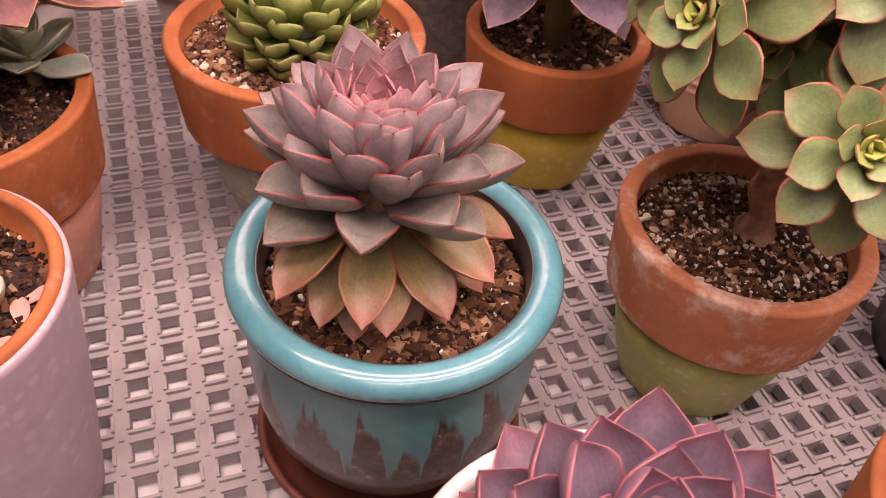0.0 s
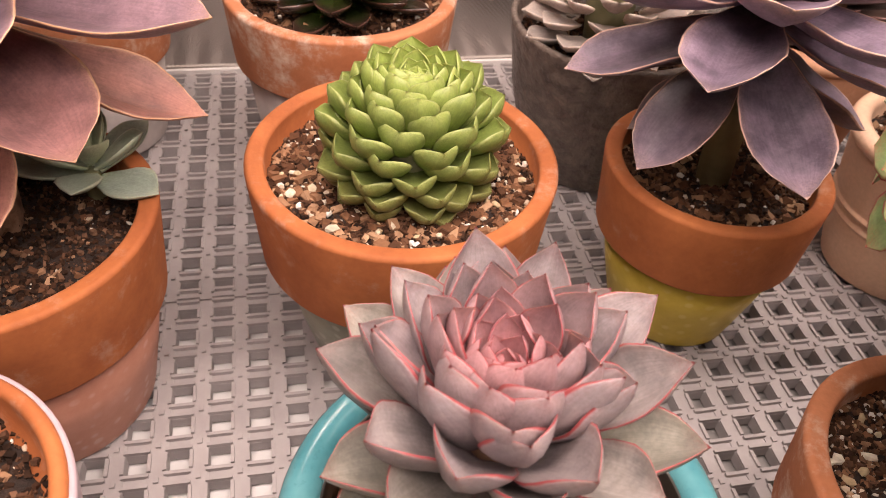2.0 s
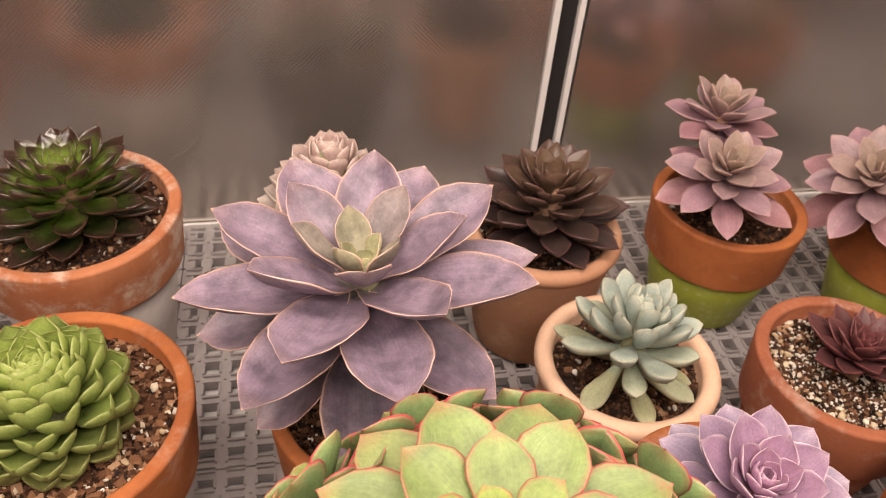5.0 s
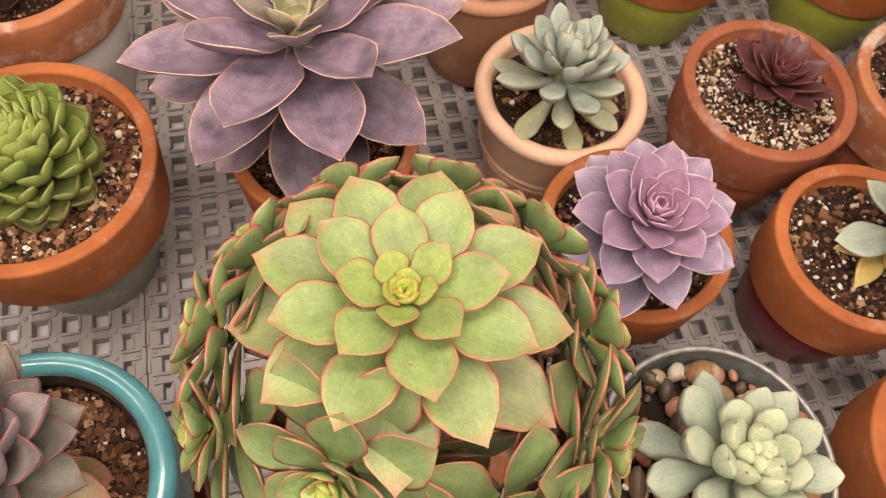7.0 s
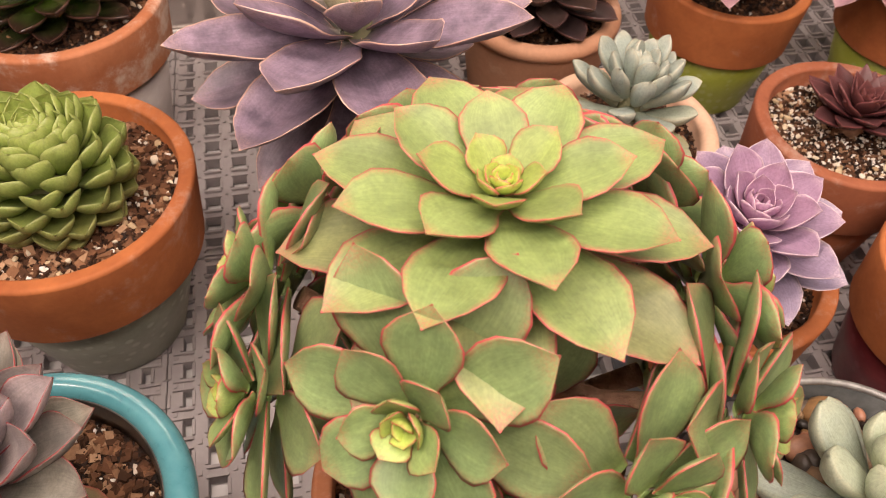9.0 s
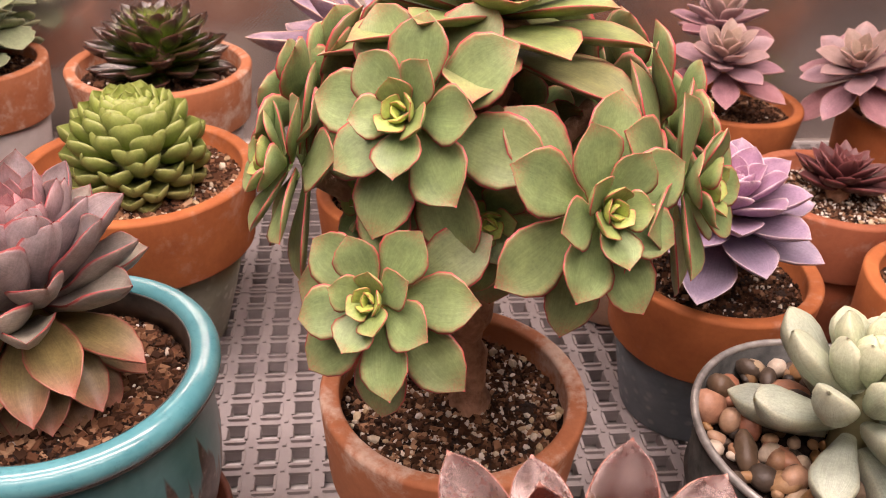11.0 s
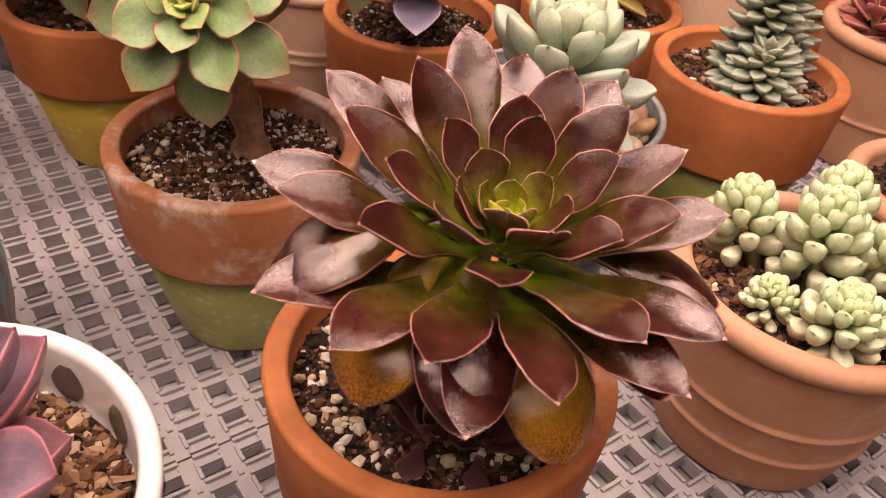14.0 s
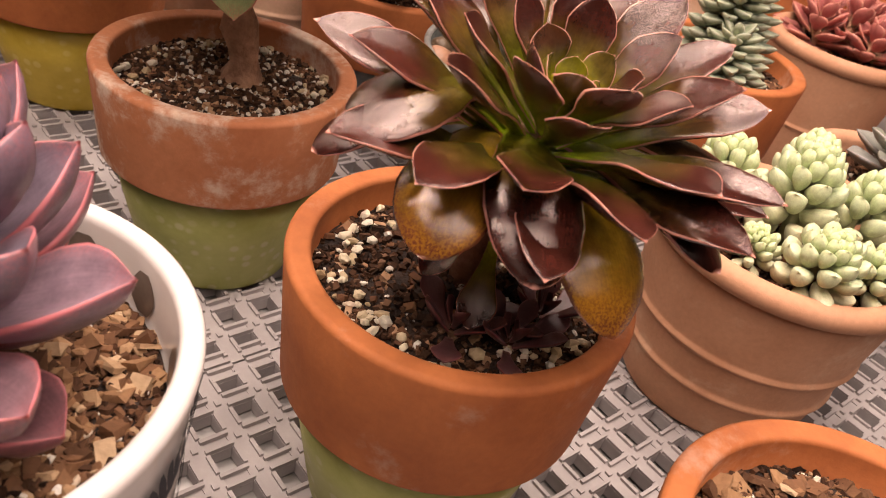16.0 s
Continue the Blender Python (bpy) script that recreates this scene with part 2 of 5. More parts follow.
def lathe(profile, seg=72, wobble=0.0, seed=0):
    """A closed turned form from (radius, height) pairs; a zero radius closes it."""
    verts, faces, rings = [], [], []
    for i, (r, z) in enumerate(profile):
        if r <= 1e-6:
            rings.append([len(verts)])
            verts.append((0, 0, z))
        else:
            ring = []
            for k in range(seg):
                a = 2 * math.pi * k / seg
                q = r * (1 + wobble * noise.noise(Vector((math.cos(a) * 1.3, math.sin(a) * 1.3, z * 25 + seed))))
                ring.append(len(verts))
                verts.append((q * math.cos(a), q * math.sin(a), z))
            rings.append(ring)
    for a, b in zip(rings, rings[1:]):
        for k in range(seg):
            n = (k + 1) % seg
            if len(a) == 1 and len(b) == 1:
                continue
            if len(a) == 1:
                faces.append((a[0], b[n], b[k]))
            elif len(b) == 1:
                faces.append((a[k], a[n], b[0]))
            else:
                faces.append((a[k], a[n], b[n], b[k]))
    return verts, faces


def rounded(r, z, size, start, end, steps=5):
    """Points of a rounded edge round (r, z), from one angle to another, in degrees."""
    return [(r + size * math.cos(radians(start + (end - start) * i / steps)), z + size * math.sin(radians(start + (end - start) * i / steps))) for i in range(steps + 1)]


def turned(name, profile, mat, parent, label="", seg=72, wobble=0.004, seed=0):
    v, f = lathe(profile, seg, wobble, seed)
    return part(name, mesh_of(name, v, f), mat, parent, label)


def soil_disc(parent, r, z, mat=None, dome=0.003, seed=0):
    verts, faces, rings, nr, seg = [(0, 0, z + dome)], [], [], 12, 48
    for i in range(1, nr + 1):
        ring = []
        for k in range(seg):
            a, q = 2 * math.pi * k / seg, r * i / nr
            p = Vector((q * math.cos(a), q * math.sin(a), 0))
            ring.append(len(verts))
            verts.append((p.x, p.y, z + dome * (1 - (i / nr) ** 2) + 0.0022 * noise.noise(p * 90 + Vector((seed, 0, 0)))))
        rings.append(ring)
    for k in range(seg):
        faces.append((0, rings[0][k], rings[0][(k + 1) % seg]))
    for a, b in zip(rings, rings[1:]):
        for k in range(seg):
            n = (k + 1) % seg
            faces.append((a[k], b[k], b[n], a[n]))
    return part("soil", mesh_of("soil", verts, faces), mat or SOIL, parent)


CUBE = [(-1, -1, -1), (1, -1, -1), (1, 1, -1), (-1, 1, -1), (-1, -1, 1), (1, -1, 1), (1, 1, 1), (-1, 1, 1)]
CUBE_FACES = [(0, 3, 2, 1), (4, 5, 6, 7), (0, 1, 5, 4), (1, 2, 6, 5), (2, 3, 7, 6), (3, 0, 4, 7)]


def ball_pattern(detail):
    bm = bmesh.new()
    bmesh.ops.create_icosphere(bm, subdivisions=detail, radius=1.0)
    vs, fs = [tuple(v.co) for v in bm.verts], [tuple(v.index for v in f.verts) for f in bm.faces]
    bm.free()
    return vs, fs


BALL = ball_pattern(1)
BALL_FINE = ball_pattern(2)


def scatter(name, parent, mat, count, r, z, low, high, flat, seed, kind="chip", dome=0.003, hole=0.0, label="", rise=0.25):
    """Loose grains that lie on the soil of a pot, joined into one part."""
    rng = random.Random(seed)
    verts, faces = [], []
    shape, sides = (CUBE, CUBE_FACES) if kind == "chip" else BALL_FINE if kind in ("pebble", "flake") else BALL
    for _ in range(count):
        q, a = math.sqrt(rng.uniform(hole * hole, 1.0)), rng.uniform(0, 2 * math.pi)
        x, y = q * r * math.cos(a), q * r * math.sin(a)
        size = low + (high - low) * rng.random() ** (1.5 if kind == "grain" else 2.0)
        sc = Vector((size * rng.uniform(0.7, 1.3), size * rng.uniform(0.5, 0.9), size * rng.uniform(0.6, 1.2) * flat))
        turn = Euler((rng.uniform(-0.6, 0.6), rng.uniform(-0.6, 0.6), rng.uniform(0, 6.28))).to_matrix()
        base = Vector((x, y, z + dome * (1 - q * q) + sc.z * rise + rng.random() * size * 0.25))
        start = len(verts)
        for p in shape:
            j = 0.3 if kind == "chip" else 0.28 if kind == "grain" else 0.17 if kind == "flake" else 0.10
            v = Vector((p[0] * (1 + rng.uniform(-j, j)), p[1] * (1 + rng.uniform(-j, j)), p[2] * (1 + rng.uniform(-j, j))))
            verts.append(tuple(base + turn @ Vector((v.x * sc.x, v.y * sc.y, v.z * sc.z)) * 0.5))
        faces += [tuple(start + i for i in f) for f in sides]
    ob = part(name, mesh_of(name, verts, faces, kind in ("pebble", "flake")), mat, parent, label)
    return tagged(ob, kind="stuff")


def boxes(name, blocks):
    verts, faces = [], []
    for x0, x1, y0, y1, z0, z1 in blocks:
        n = len(verts)
        verts += [(x0, y0, z0), (x1, y0, z0), (x1, y1, z0), (x0, y1, z0), (x0, y0, z1), (x1, y0, z1), (x1, y1, z1), (x0, y1, z1)]
        faces += [tuple(n + i for i in f) for f in CUBE_FACES]
    return mesh_of(name, verts, faces, False)


def tube(path, radii, seg=14, rough=0.0, seed=0):
    """A closed round stem through the points of path."""
    verts, faces, rings = [], [], []
    for i, (p, r) in enumerate(zip(path, radii)):
        p = Vector(p)
        d = (Vector(path[min(i + 1, len(path) - 1)]) - Vector(path[max(i - 1, 0)])).normalized()
        u = d.orthogonal().normalized() if i == 0 else (u - d * u.dot(d)).normalized()
        w = d.cross(u)
        ring = []
        for k in range(seg):
            a = 2 * math.pi * k / seg
            q = r * (1 + rough * noise.noise(Vector((math.cos(a) * 2, math.sin(a) * 2, i * 0.9 + seed))))
            ring.append(len(verts))
            verts.append(tuple(p + u * q * math.cos(a) + w * q * math.sin(a)))
        rings.append(ring)
    for a, b in zip(rings, rings[1:]):
        for k in range(seg):
            n = (k + 1) % seg
            faces.append((a[k], a[n], b[n], b[k]))
    faces.append(tuple(reversed(rings[0])))
    faces.append(tuple(rings[-1]))
    return verts, faces


# ---------------------------------------------------------------- leaves
SHAPES = {   # half width along the leaf, foot to point
    "pointed": [(0.0, 0.34), (0.2, 0.58), (0.42, 0.88), (0.58, 1.0), (0.72, 0.92), (0.84, 0.66), (0.92, 0.38), (0.96, 0.17), (0.98, 0.07), (1.0, 0.008)],
    "broad": [(0.0, 0.34), (0.2, 0.62), (0.42, 0.92), (0.56, 1.0), (0.70, 0.93), (0.83, 0.68), (0.92, 0.36), (0.965, 0.15), (0.985, 0.06), (1.0, 0.008)],
    "paddle": [(0.0, 0.30), (0.2, 0.48), (0.40, 0.82), (0.57, 1.0), (0.70, 0.97), (0.82, 0.73), (0.905, 0.42), (0.955, 0.18), (0.98, 0.07), (1.0, 0.008)],
    "scoop": [(0.0, 0.42), (0.2, 0.68), (0.4, 0.92), (0.58, 1.0), (0.74, 0.95), (0.86, 0.72), (0.93, 0.46), (0.967, 0.22), (0.984, 0.08), (1.0, 0.008)],
    "spatula": [(0.0, 0.28), (0.22, 0.36), (0.46, 0.62), (0.64, 0.92), (0.75, 1.0), (0.86, 0.80), (0.935, 0.50), (0.97, 0.21), (0.985, 0.08), (1.0, 0.008)],
    "lance": [(0.0, 0.45), (0.2, 0.80), (0.4, 1.0), (0.6, 0.90), (0.8, 0.56), (0.93, 0.22), (1.0, 0.02)],
    "bean": [(0.0, 0.35), (0.2, 0.68), (0.45, 0.92), (0.65, 1.0), (0.82, 0.90), (0.94, 0.58), (0.985, 0.28), (1.0, 0.05)],
    "obovate": [(0.0, 0.36), (0.25, 0.60), (0.5, 0.88), (0.68, 1.0), (0.82, 0.86), (0.92, 0.54), (0.97, 0.24), (1.0, 0.03)],
    "ladle": [(0.0, 0.20), (0.2, 0.28), (0.42, 0.62), (0.60, 0.96), (0.74, 1.0), (0.86, 0.86), (0.94, 0.58), (0.985, 0.26), (1.0, 0.03)],
    "round": [(0.0, 0.12), (0.16, 0.24), (0.34, 0.76), (0.55, 1.0), (0.76, 0.94), (0.9, 0.66), (0.97, 0.34), (1.0, 0.08)],
}


def width_at(shape, s):
    pts = SHAPES[shape]
    for (a, wa), (b, wb) in zip(pts, pts[1:]):
        if s <= b:
            k = (s - a) / (b - a)
            return wa + (wb - wa) * (k * k * (3 - 2 * k) * 0.5 + k * 0.5)
    return pts[-1][1]


def leaf_mesh(length, width, shape, lift, curl, cup, thick, age, place, ns=12, nt=6, wave=0.0, seed=0, tipturn=0.0, keel=0.0, scallop=0.0):
    """One leaf: a thick blade that leaves its foot at `lift` degrees and bends by `curl` degrees to its end."""
    rng = random.Random(seed)
    ph = rng.uniform(0, 6.28)
    stops = [1 - (1 - i / ns) ** 1.45 for i in range(ns + 1)]
    bend, lean = rng.uniform(-0.05, 0.05) * length, rng.uniform(-0.22, 0.22)
    mid, p, last = [], Vector((0, 0, 0)), 0.0
    for s in stops:
        a = radians(lift + curl * s * s + tipturn * max(0.0, s - 0.8) * 5)
        p = p + Vector((math.cos(a), 0, math.sin(a))) * (s - last) * length
        last = s
        mid.append((p.copy(), a))
    verts, uvs, top, low = [], [], [], []
    for s, (c, a) in zip(stops, mid):
        w = width_at(shape, s) * width * 0.5
        if scallop:
            w *= 1 + scallop * abs(math.sin(s * 16))
        up = Vector((-math.sin(a), 0, math.cos(a)))
        th = thick * (0.55 + 0.9 * math.sin(math.pi * min(1.0, s * 0.8 + 0.12))) * min(1.0, (1.01 - s) * 4.5) ** 0.65
        row = []
        for j in range(nt + 1):
            t = -1 + 2 * j / nt
            u = math.sin(t * math.pi / 2)
            y = w * u
            h = cup * (1 + lean * u) * (1 + 0.7 * s ** 3) * w * u * u - keel * w * (1 - abs(u)) + wave * w * math.sin(s * 9 + ph + (3.1 if u > 0 else 0)) * u * u
            q = c + Vector((0, y + bend * s * s, 0)) + up * (h + th * 0.32 * math.sqrt(max(0.0, 1 - u * u)))
            row.append(len(verts))
            verts.append(q)
            uvs.append((s, (u + 1) / 2))
        top.append(row)
        under = [row[0]]
        for j in range(1, nt):
            t = -1 + 2 * j / nt
            u = math.sin(t * math.pi / 2)
            h = cup * (1 + lean * u) * (1 + 0.7 * s ** 3) * w * u * u - keel * w * (1 - abs(u)) + wave * w * math.sin(s * 9 + ph + (3.1 if u > 0 else 0)) * u * u
            under.append(len(verts))
            verts.append(c + Vector((0, w * u + bend * s * s, 0)) + up * (h - th * 0.68 * math.sqrt(max(0.0, 1 - u * u))))
            uvs.append((s, (u + 1) / 2))
        under.append(row[-1])
        low.append(under)
    faces = []
    for i in range(ns):
        for j in range(nt):
            faces.append((top[i][j], top[i + 1][j], top[i + 1][j + 1], top[i][j + 1]))
            faces.append((low[i][j], low[i][j + 1], low[i + 1][j + 1], low[i + 1][j]))
    faces.append(tuple(top[-1]) + tuple(reversed(low[-1][1:-1])))
    faces.append(tuple(reversed(top[0])) + tuple(low[0][1:-1]))
    me = mesh_of("leaf", [tuple(place @ v) for v in verts], faces)
    layer = me.uv_layers.new(name="leaf")
    index = np.empty(len(me.loops), dtype=np.int32)
    me.loops.foreach_get("vertex_index", index)
    layer.data.foreach_set("uv", np.array(uvs, dtype=np.float32)[index].ravel())
    ages = me.attributes.new("age", "FLOAT", "POINT")
    ages.data.foreach_set("value", [age] * len(verts))
    return me


def rosette(parent, mat, seed, n, length, width, lift, drop, radius, shape="pointed", curl=(0, 0), cup=0.25, thick=0.003, place=None, grow=0.8,
            fall=1.0, turn=0.0, jitter=1.0, wave=0.0, name="leaf", ns=12, nt=6, tipturn=0.0, keel=0.0, spiral=137.508, age=(0.0, 1.0), scallop=0.0):
    """A whorl of n leaves from the youngest, in the middle, to the oldest; values run in even steps from the youngest's to the oldest's."""
    rng = random.Random(seed)
    place = place or Matrix.Identity(4)

    def go(stops, k):
        return float(np.interp(k, np.linspace(0, 1, len(stops)), stops))

    for i in range(n):
        a = i / max(1, n - 1)
        az = turn + spiral * i + rng.uniform(-7, 7) * jitter
        size = go(length, a ** grow) * (1 + rng.uniform(-0.08, 0.08) * jitter)
        broad = go(width, a ** grow) * (1 + rng.uniform(-0.07, 0.07) * jitter)
        up = go(lift, a ** fall) + rng.uniform(-5, 5) * jitter
        foot = pose(0, 0, go(drop, a), 0, 0, az) @ pose(go(radius, a), 0, 0, rng.uniform(-6, 6) * jitter, 0, 0)
        me = leaf_mesh(size, broad, shape, up, go(curl, a) + rng.uniform(-6, 6) * jitter, cup, thick * (0.5 + 0.5 * a), go(age, a), place @ foot, ns, nt,
                       wave, seed * 977 + i, tipturn, keel, scallop)
        part(name, me, mat, parent)


def core(parent, mat, path, radii, seed=0, name="stem"):
    v, f = tube(path, radii, 12, 0.25, seed)
    return part(name, mesh_of(name, v, f), mat, parent)


# ---------------------------------------------------------------- the setting
E0 = Vector((math.cos(radians(GRID)), math.sin(radians(GRID)), 0))
E1 = Vector((-E0.y, E0.x, 0))
CELL = 0.0178


def tray_bar(rows, name):
    """One long bar with a pair of ridges and small studs."""
    deep, half = rows * CELL, 0.0042
    blocks = [(-half, half, 0.0006, deep - 0.0006, -0.0080, -0.0016)]
    for j in range(rows + 1):
        y = j * CELL
        for s in (-1, 1):
            xe = s * (half - 0.0009)
            if j < rows:
                blocks.append((xe - 0.0008, xe + 0.0008, y + 0.0045, y + CELL - 0.0045, -0.002, -0.0002))
        if 0 < j < rows:
            blocks.append((-0.0011, 0.0011, y - 0.0013, y + 0.0013, -0.002, -0.0004))
    return boxes(name, blocks)


def tray_cross(name):
    wide, half = 16 * CELL, 0.0036
    blocks = [(0.0006, wide - 0.0006, -half, half, -0.0080, -0.0022)]
    for i in range(16):
        for s in (-1, 1):
            ye = s * (half - 0.0009)
            blocks.append((i * CELL + 0.0032, (i + 1) * CELL - 0.0032, ye - 0.0008, ye + 0.0008, -0.0025, 0.0))
    return boxes(name, blocks)


def turned_pose(u, v, z=0.0):
    p = E0 * u + E1 * v
    return pose(p.x, p.y, z, 0, 0, GRID)


WALL_V = 0.643      # distance of the back wall along E1
TRAYS = []
cross = tray_cross("cross_bar")
for rows in (16, 13):
    tray, bar = new("grid_tray"), tray_bar(rows, "bar")
    for k in range(17):
        ob = part("bar", bar, TRAY, tray)
        ob.location.x = min(max(k * CELL, 0.0046), 16 * CELL - 0.0046)
    for k in range(rows + 1):
        ob = part("cross_bar", cross, TRAY, tray)
        ob.location.y = min(max(k * CELL, 0.0042), rows * CELL - 0.0042)
    tagged(tray, "grey plastic grid tray with square holes", "tray", "grid trays on the bench")
    TRAYS.append(tray)
for k in range(-3, 4):
    for v0, tray in ((-0.163, TRAYS[0]), (0.1217, TRAYS[0]), (0.4065, TRAYS[1])):
        at = turned_pose(0.125 + 0.2848 * k, v0)
        if k == -3 and v0 != 0.1217:
            tray.matrix_world = at
        else:
            copy_thing(tray, at)

bench = part("bench_top", boxes("bench_top", [(-0.78, 1.30, -0.22, WALL_V - 0.002, -0.045, -0.0095)]), UNDER)
bench.matrix_world = turned_pose(0, 0)
tagged(bench, "white bench top under the grid trays", "bench", kind="structure")

# the embossed reflective sheet behind the plants
m, t, s = material("embossed_reflective_sheet")
at = coords(t)
s.inputs["Metallic"].default_value, s.inputs["Roughness"].default_value = 0.9, 0.20
knurl = t.nodes.new("ShaderNodeTexVoronoi")
knurl.inputs["Scale"].default_value, knurl.inputs["Randomness"].default_value = 430.0, 0.0
tilt = t.nodes.new("ShaderNodeMapping")
tilt.inputs["Rotation"].default_value = (0, radians(45), 0)
link(t, at, tilt.inputs["Vector"])
link(t, tilt.outputs[0], knurl.inputs["Vector"])
bumped(t, s, knurl.outputs["Distance"], 0.16, 0.001)
sheen = ramp(t, noise_of(t, 7, 4, 0.5, at).outputs[0], [(0.3, (0.80, 0.74, 0.69)), (0.7, (0.92, 0.86, 0.81))]).outputs[0]
grid = ramp(t, knurl.outputs["Distance"], [(0.25, (1, 1, 1)), (0.62, (0.72, 0.72, 0.72))]).outputs[0]
link(t, mixed(t, 0.8, sheen, grid, "MULTIPLY"), s.inputs["Base Color"])
SHEET = m
WHITE_TRIM = plain("white_plastic", (0.74, 0.70, 0.68), (0.82, 0.79, 0.77), 30, 0.4)
BLACK_GAP = plain("black_rubber", (0.012, 0.011, 0.011), (0.02, 0.018, 0.018), 30, 0.6)
POST_U = (Vector((0.113, 0.764, 0))).dot(E0)
wall = part("wall_back", boxes("wall_back", [(-0.85, POST_U - 0.014, WALL_V, WALL_V + 0.01, -0.04, 0.9)]), SHEET)
wall.matrix_world = turned_pose(0, 0)
tagged(wall, "embossed silver reflective sheet behind the plants", "wall", kind="structure")
wall = part("wall_back_right", boxes("wall_back_right", [(POST_U + 0.014, 1.35, WALL_V, WALL_V + 0.01, -0.04, 0.9)]), SHEET)
wall.matrix_world = turned_pose(0, 0)
tagged(wall, "embossed silver reflective sheet behind the plants", "wall", kind="structure")
post = new("wall_post")
post.matrix_world = turned_pose(POST_U, WALL_V)
tagged(post, "black gap between two white plastic edge strips", "post", kind="structure")
part("seal", boxes("seal", [(-0.008, 0.006, 0.002, 0.012, -0.04, 0.9)]), BLACK_GAP, post)
part("edge_strip", boxes("edge_strip", [(-0.0128, -0.008, -0.003, 0.012, -0.04, 0.9)]), WHITE_TRIM, post)
part("edge_strip", boxes("edge_strip", [(0.006, 0.0105, -0.003, 0.012, -0.04, 0.9)]), WHITE_TRIM, post)
trim = part("trim", boxes("trim", [(-0.78, POST_U - 0.016, WALL_V - 0.004, WALL_V - 0.001, -0.012, 0.0015), (POST_U + 0.016, 1.30, WALL_V - 0.004, WALL_V - 0.001, -0.012, 0.0015)]), WHITE_TRIM)
trim.matrix_world = turned_pose(0, 0)
tagged(trim, "thin white strip along the foot of the reflective sheet", "trim", kind="structure")

# plain room round the bench
ROOM = plain("room_plaster", (0.19, 0.15, 0.135), (0.26, 0.21, 0.19), 2, 0.8)
for nm, b in (("wall_front", (-2.2, 2.6, -2.3, -2.2, -1.0, 1.7)), ("wall_left", (-2.3, -2.2, -2.2, 1.6, -1.0, 1.7)), ("wall_right", (2.6, 2.7, -2.2, 1.6, -1.0, 1.7)),
              ("wall_behind", (-2.2, 2.6, 1.6, 1.7, -1.0, 1.7)), ("floor", (-2.3, 2.7, -2.3, 1.7, -1.1, -1.0)), ("ceiling", (-2.3, 2.7, -2.3, 1.7, 1.7, 1.8))):
    tagged(part(nm, boxes(nm, [b]), ROOM), "plain plastered room surface", "room", kind="structure")


# ---------------------------------------------------------------- pots
def fill(pot, r, z, seed, bark=700, perlite=300, size=1.0, light=False, soil=None, big=0.0055, stones=0):
    soil_disc(pot, r, z, soil, 0.003, seed)
    if bark:
        scatter("bark_mulch", pot, BARK_LIGHT if light else BARK, bark, r * 0.97, z, 0.0018 * size, big * size * (1.2 if light else 1.0), 0.34 if light else 0.45, seed + 1)
    if light:
        scatter("bark_fill", pot, BARK_LIGHT, bark // 2, r * 0.97, z + 0.0008, 0.0016 * size, big * size, 0.5, seed + 4, "grain")
    scatter("topsoil", pot, CRUMB, int(2600 * (r / 0.05) ** 2), r * 0.99, z + 0.0004, 0.0008, 0.0026, 0.7, seed + 5)
    if perlite:
        scatter("perlite", pot, PERLITE, perlite, r * 0.97, z, 0.0010 * size, 0.0042 * size, 0.8, seed + 2, "grain")
    if stones:
        scatter("gravel", pot, GRAVEL, stones, r * 0.95, z + 0.001, 0.0025, 0.0058, 0.75, seed + 3, "grain", hole=0.66)


def clay_pot(x, y, r, h, label, lower, upper=None, band=0.40, foot=0.64, seed=0, under=0.87, soil=0.013, category="flower pot", **filling):
    """A flower pot with a thick collar; the body below it may be painted."""
    upper = upper or TERRACOTTA
    pot = thing("flower_pot", x, y, 0, label, category, "potted succulents on the trays", turn=seed * 47 % 360)
    hb = h * (1 - band)
    turned("body", [(0, 0.0), *rounded(r * foot - 0.002, 0.002, 0.002, -90, 0, 3), (r * (foot + under) / 2, hb * 0.5), (r * under, hb + 0.002), (r * under - 0.003, hb + 0.002)], lower, pot, seed=seed)
    lip = 0.0022
    zs = h - soil
    turned("collar", [(r * under - 0.004, hb + 0.001), (r * 0.925, hb), *rounded(r * 0.935 - 0.001, hb + 0.0015, 0.0015, -80, 10, 3), (r * 0.97, hb + (h - hb) * 0.5),
                      *rounded(r - lip, h - lip, lip, 0, 100, 5), *rounded(r - 0.0065, h - lip, lip * 0.8, 80, 180, 4), (r - 0.0085, zs - 0.003), (r * 0.5, zs - 0.012), (0, zs - 0.013)], upper, pot, seed=seed + 3)
    fill(pot, r - 0.0078, zs, seed * 13 + 1, **filling)
    return pot


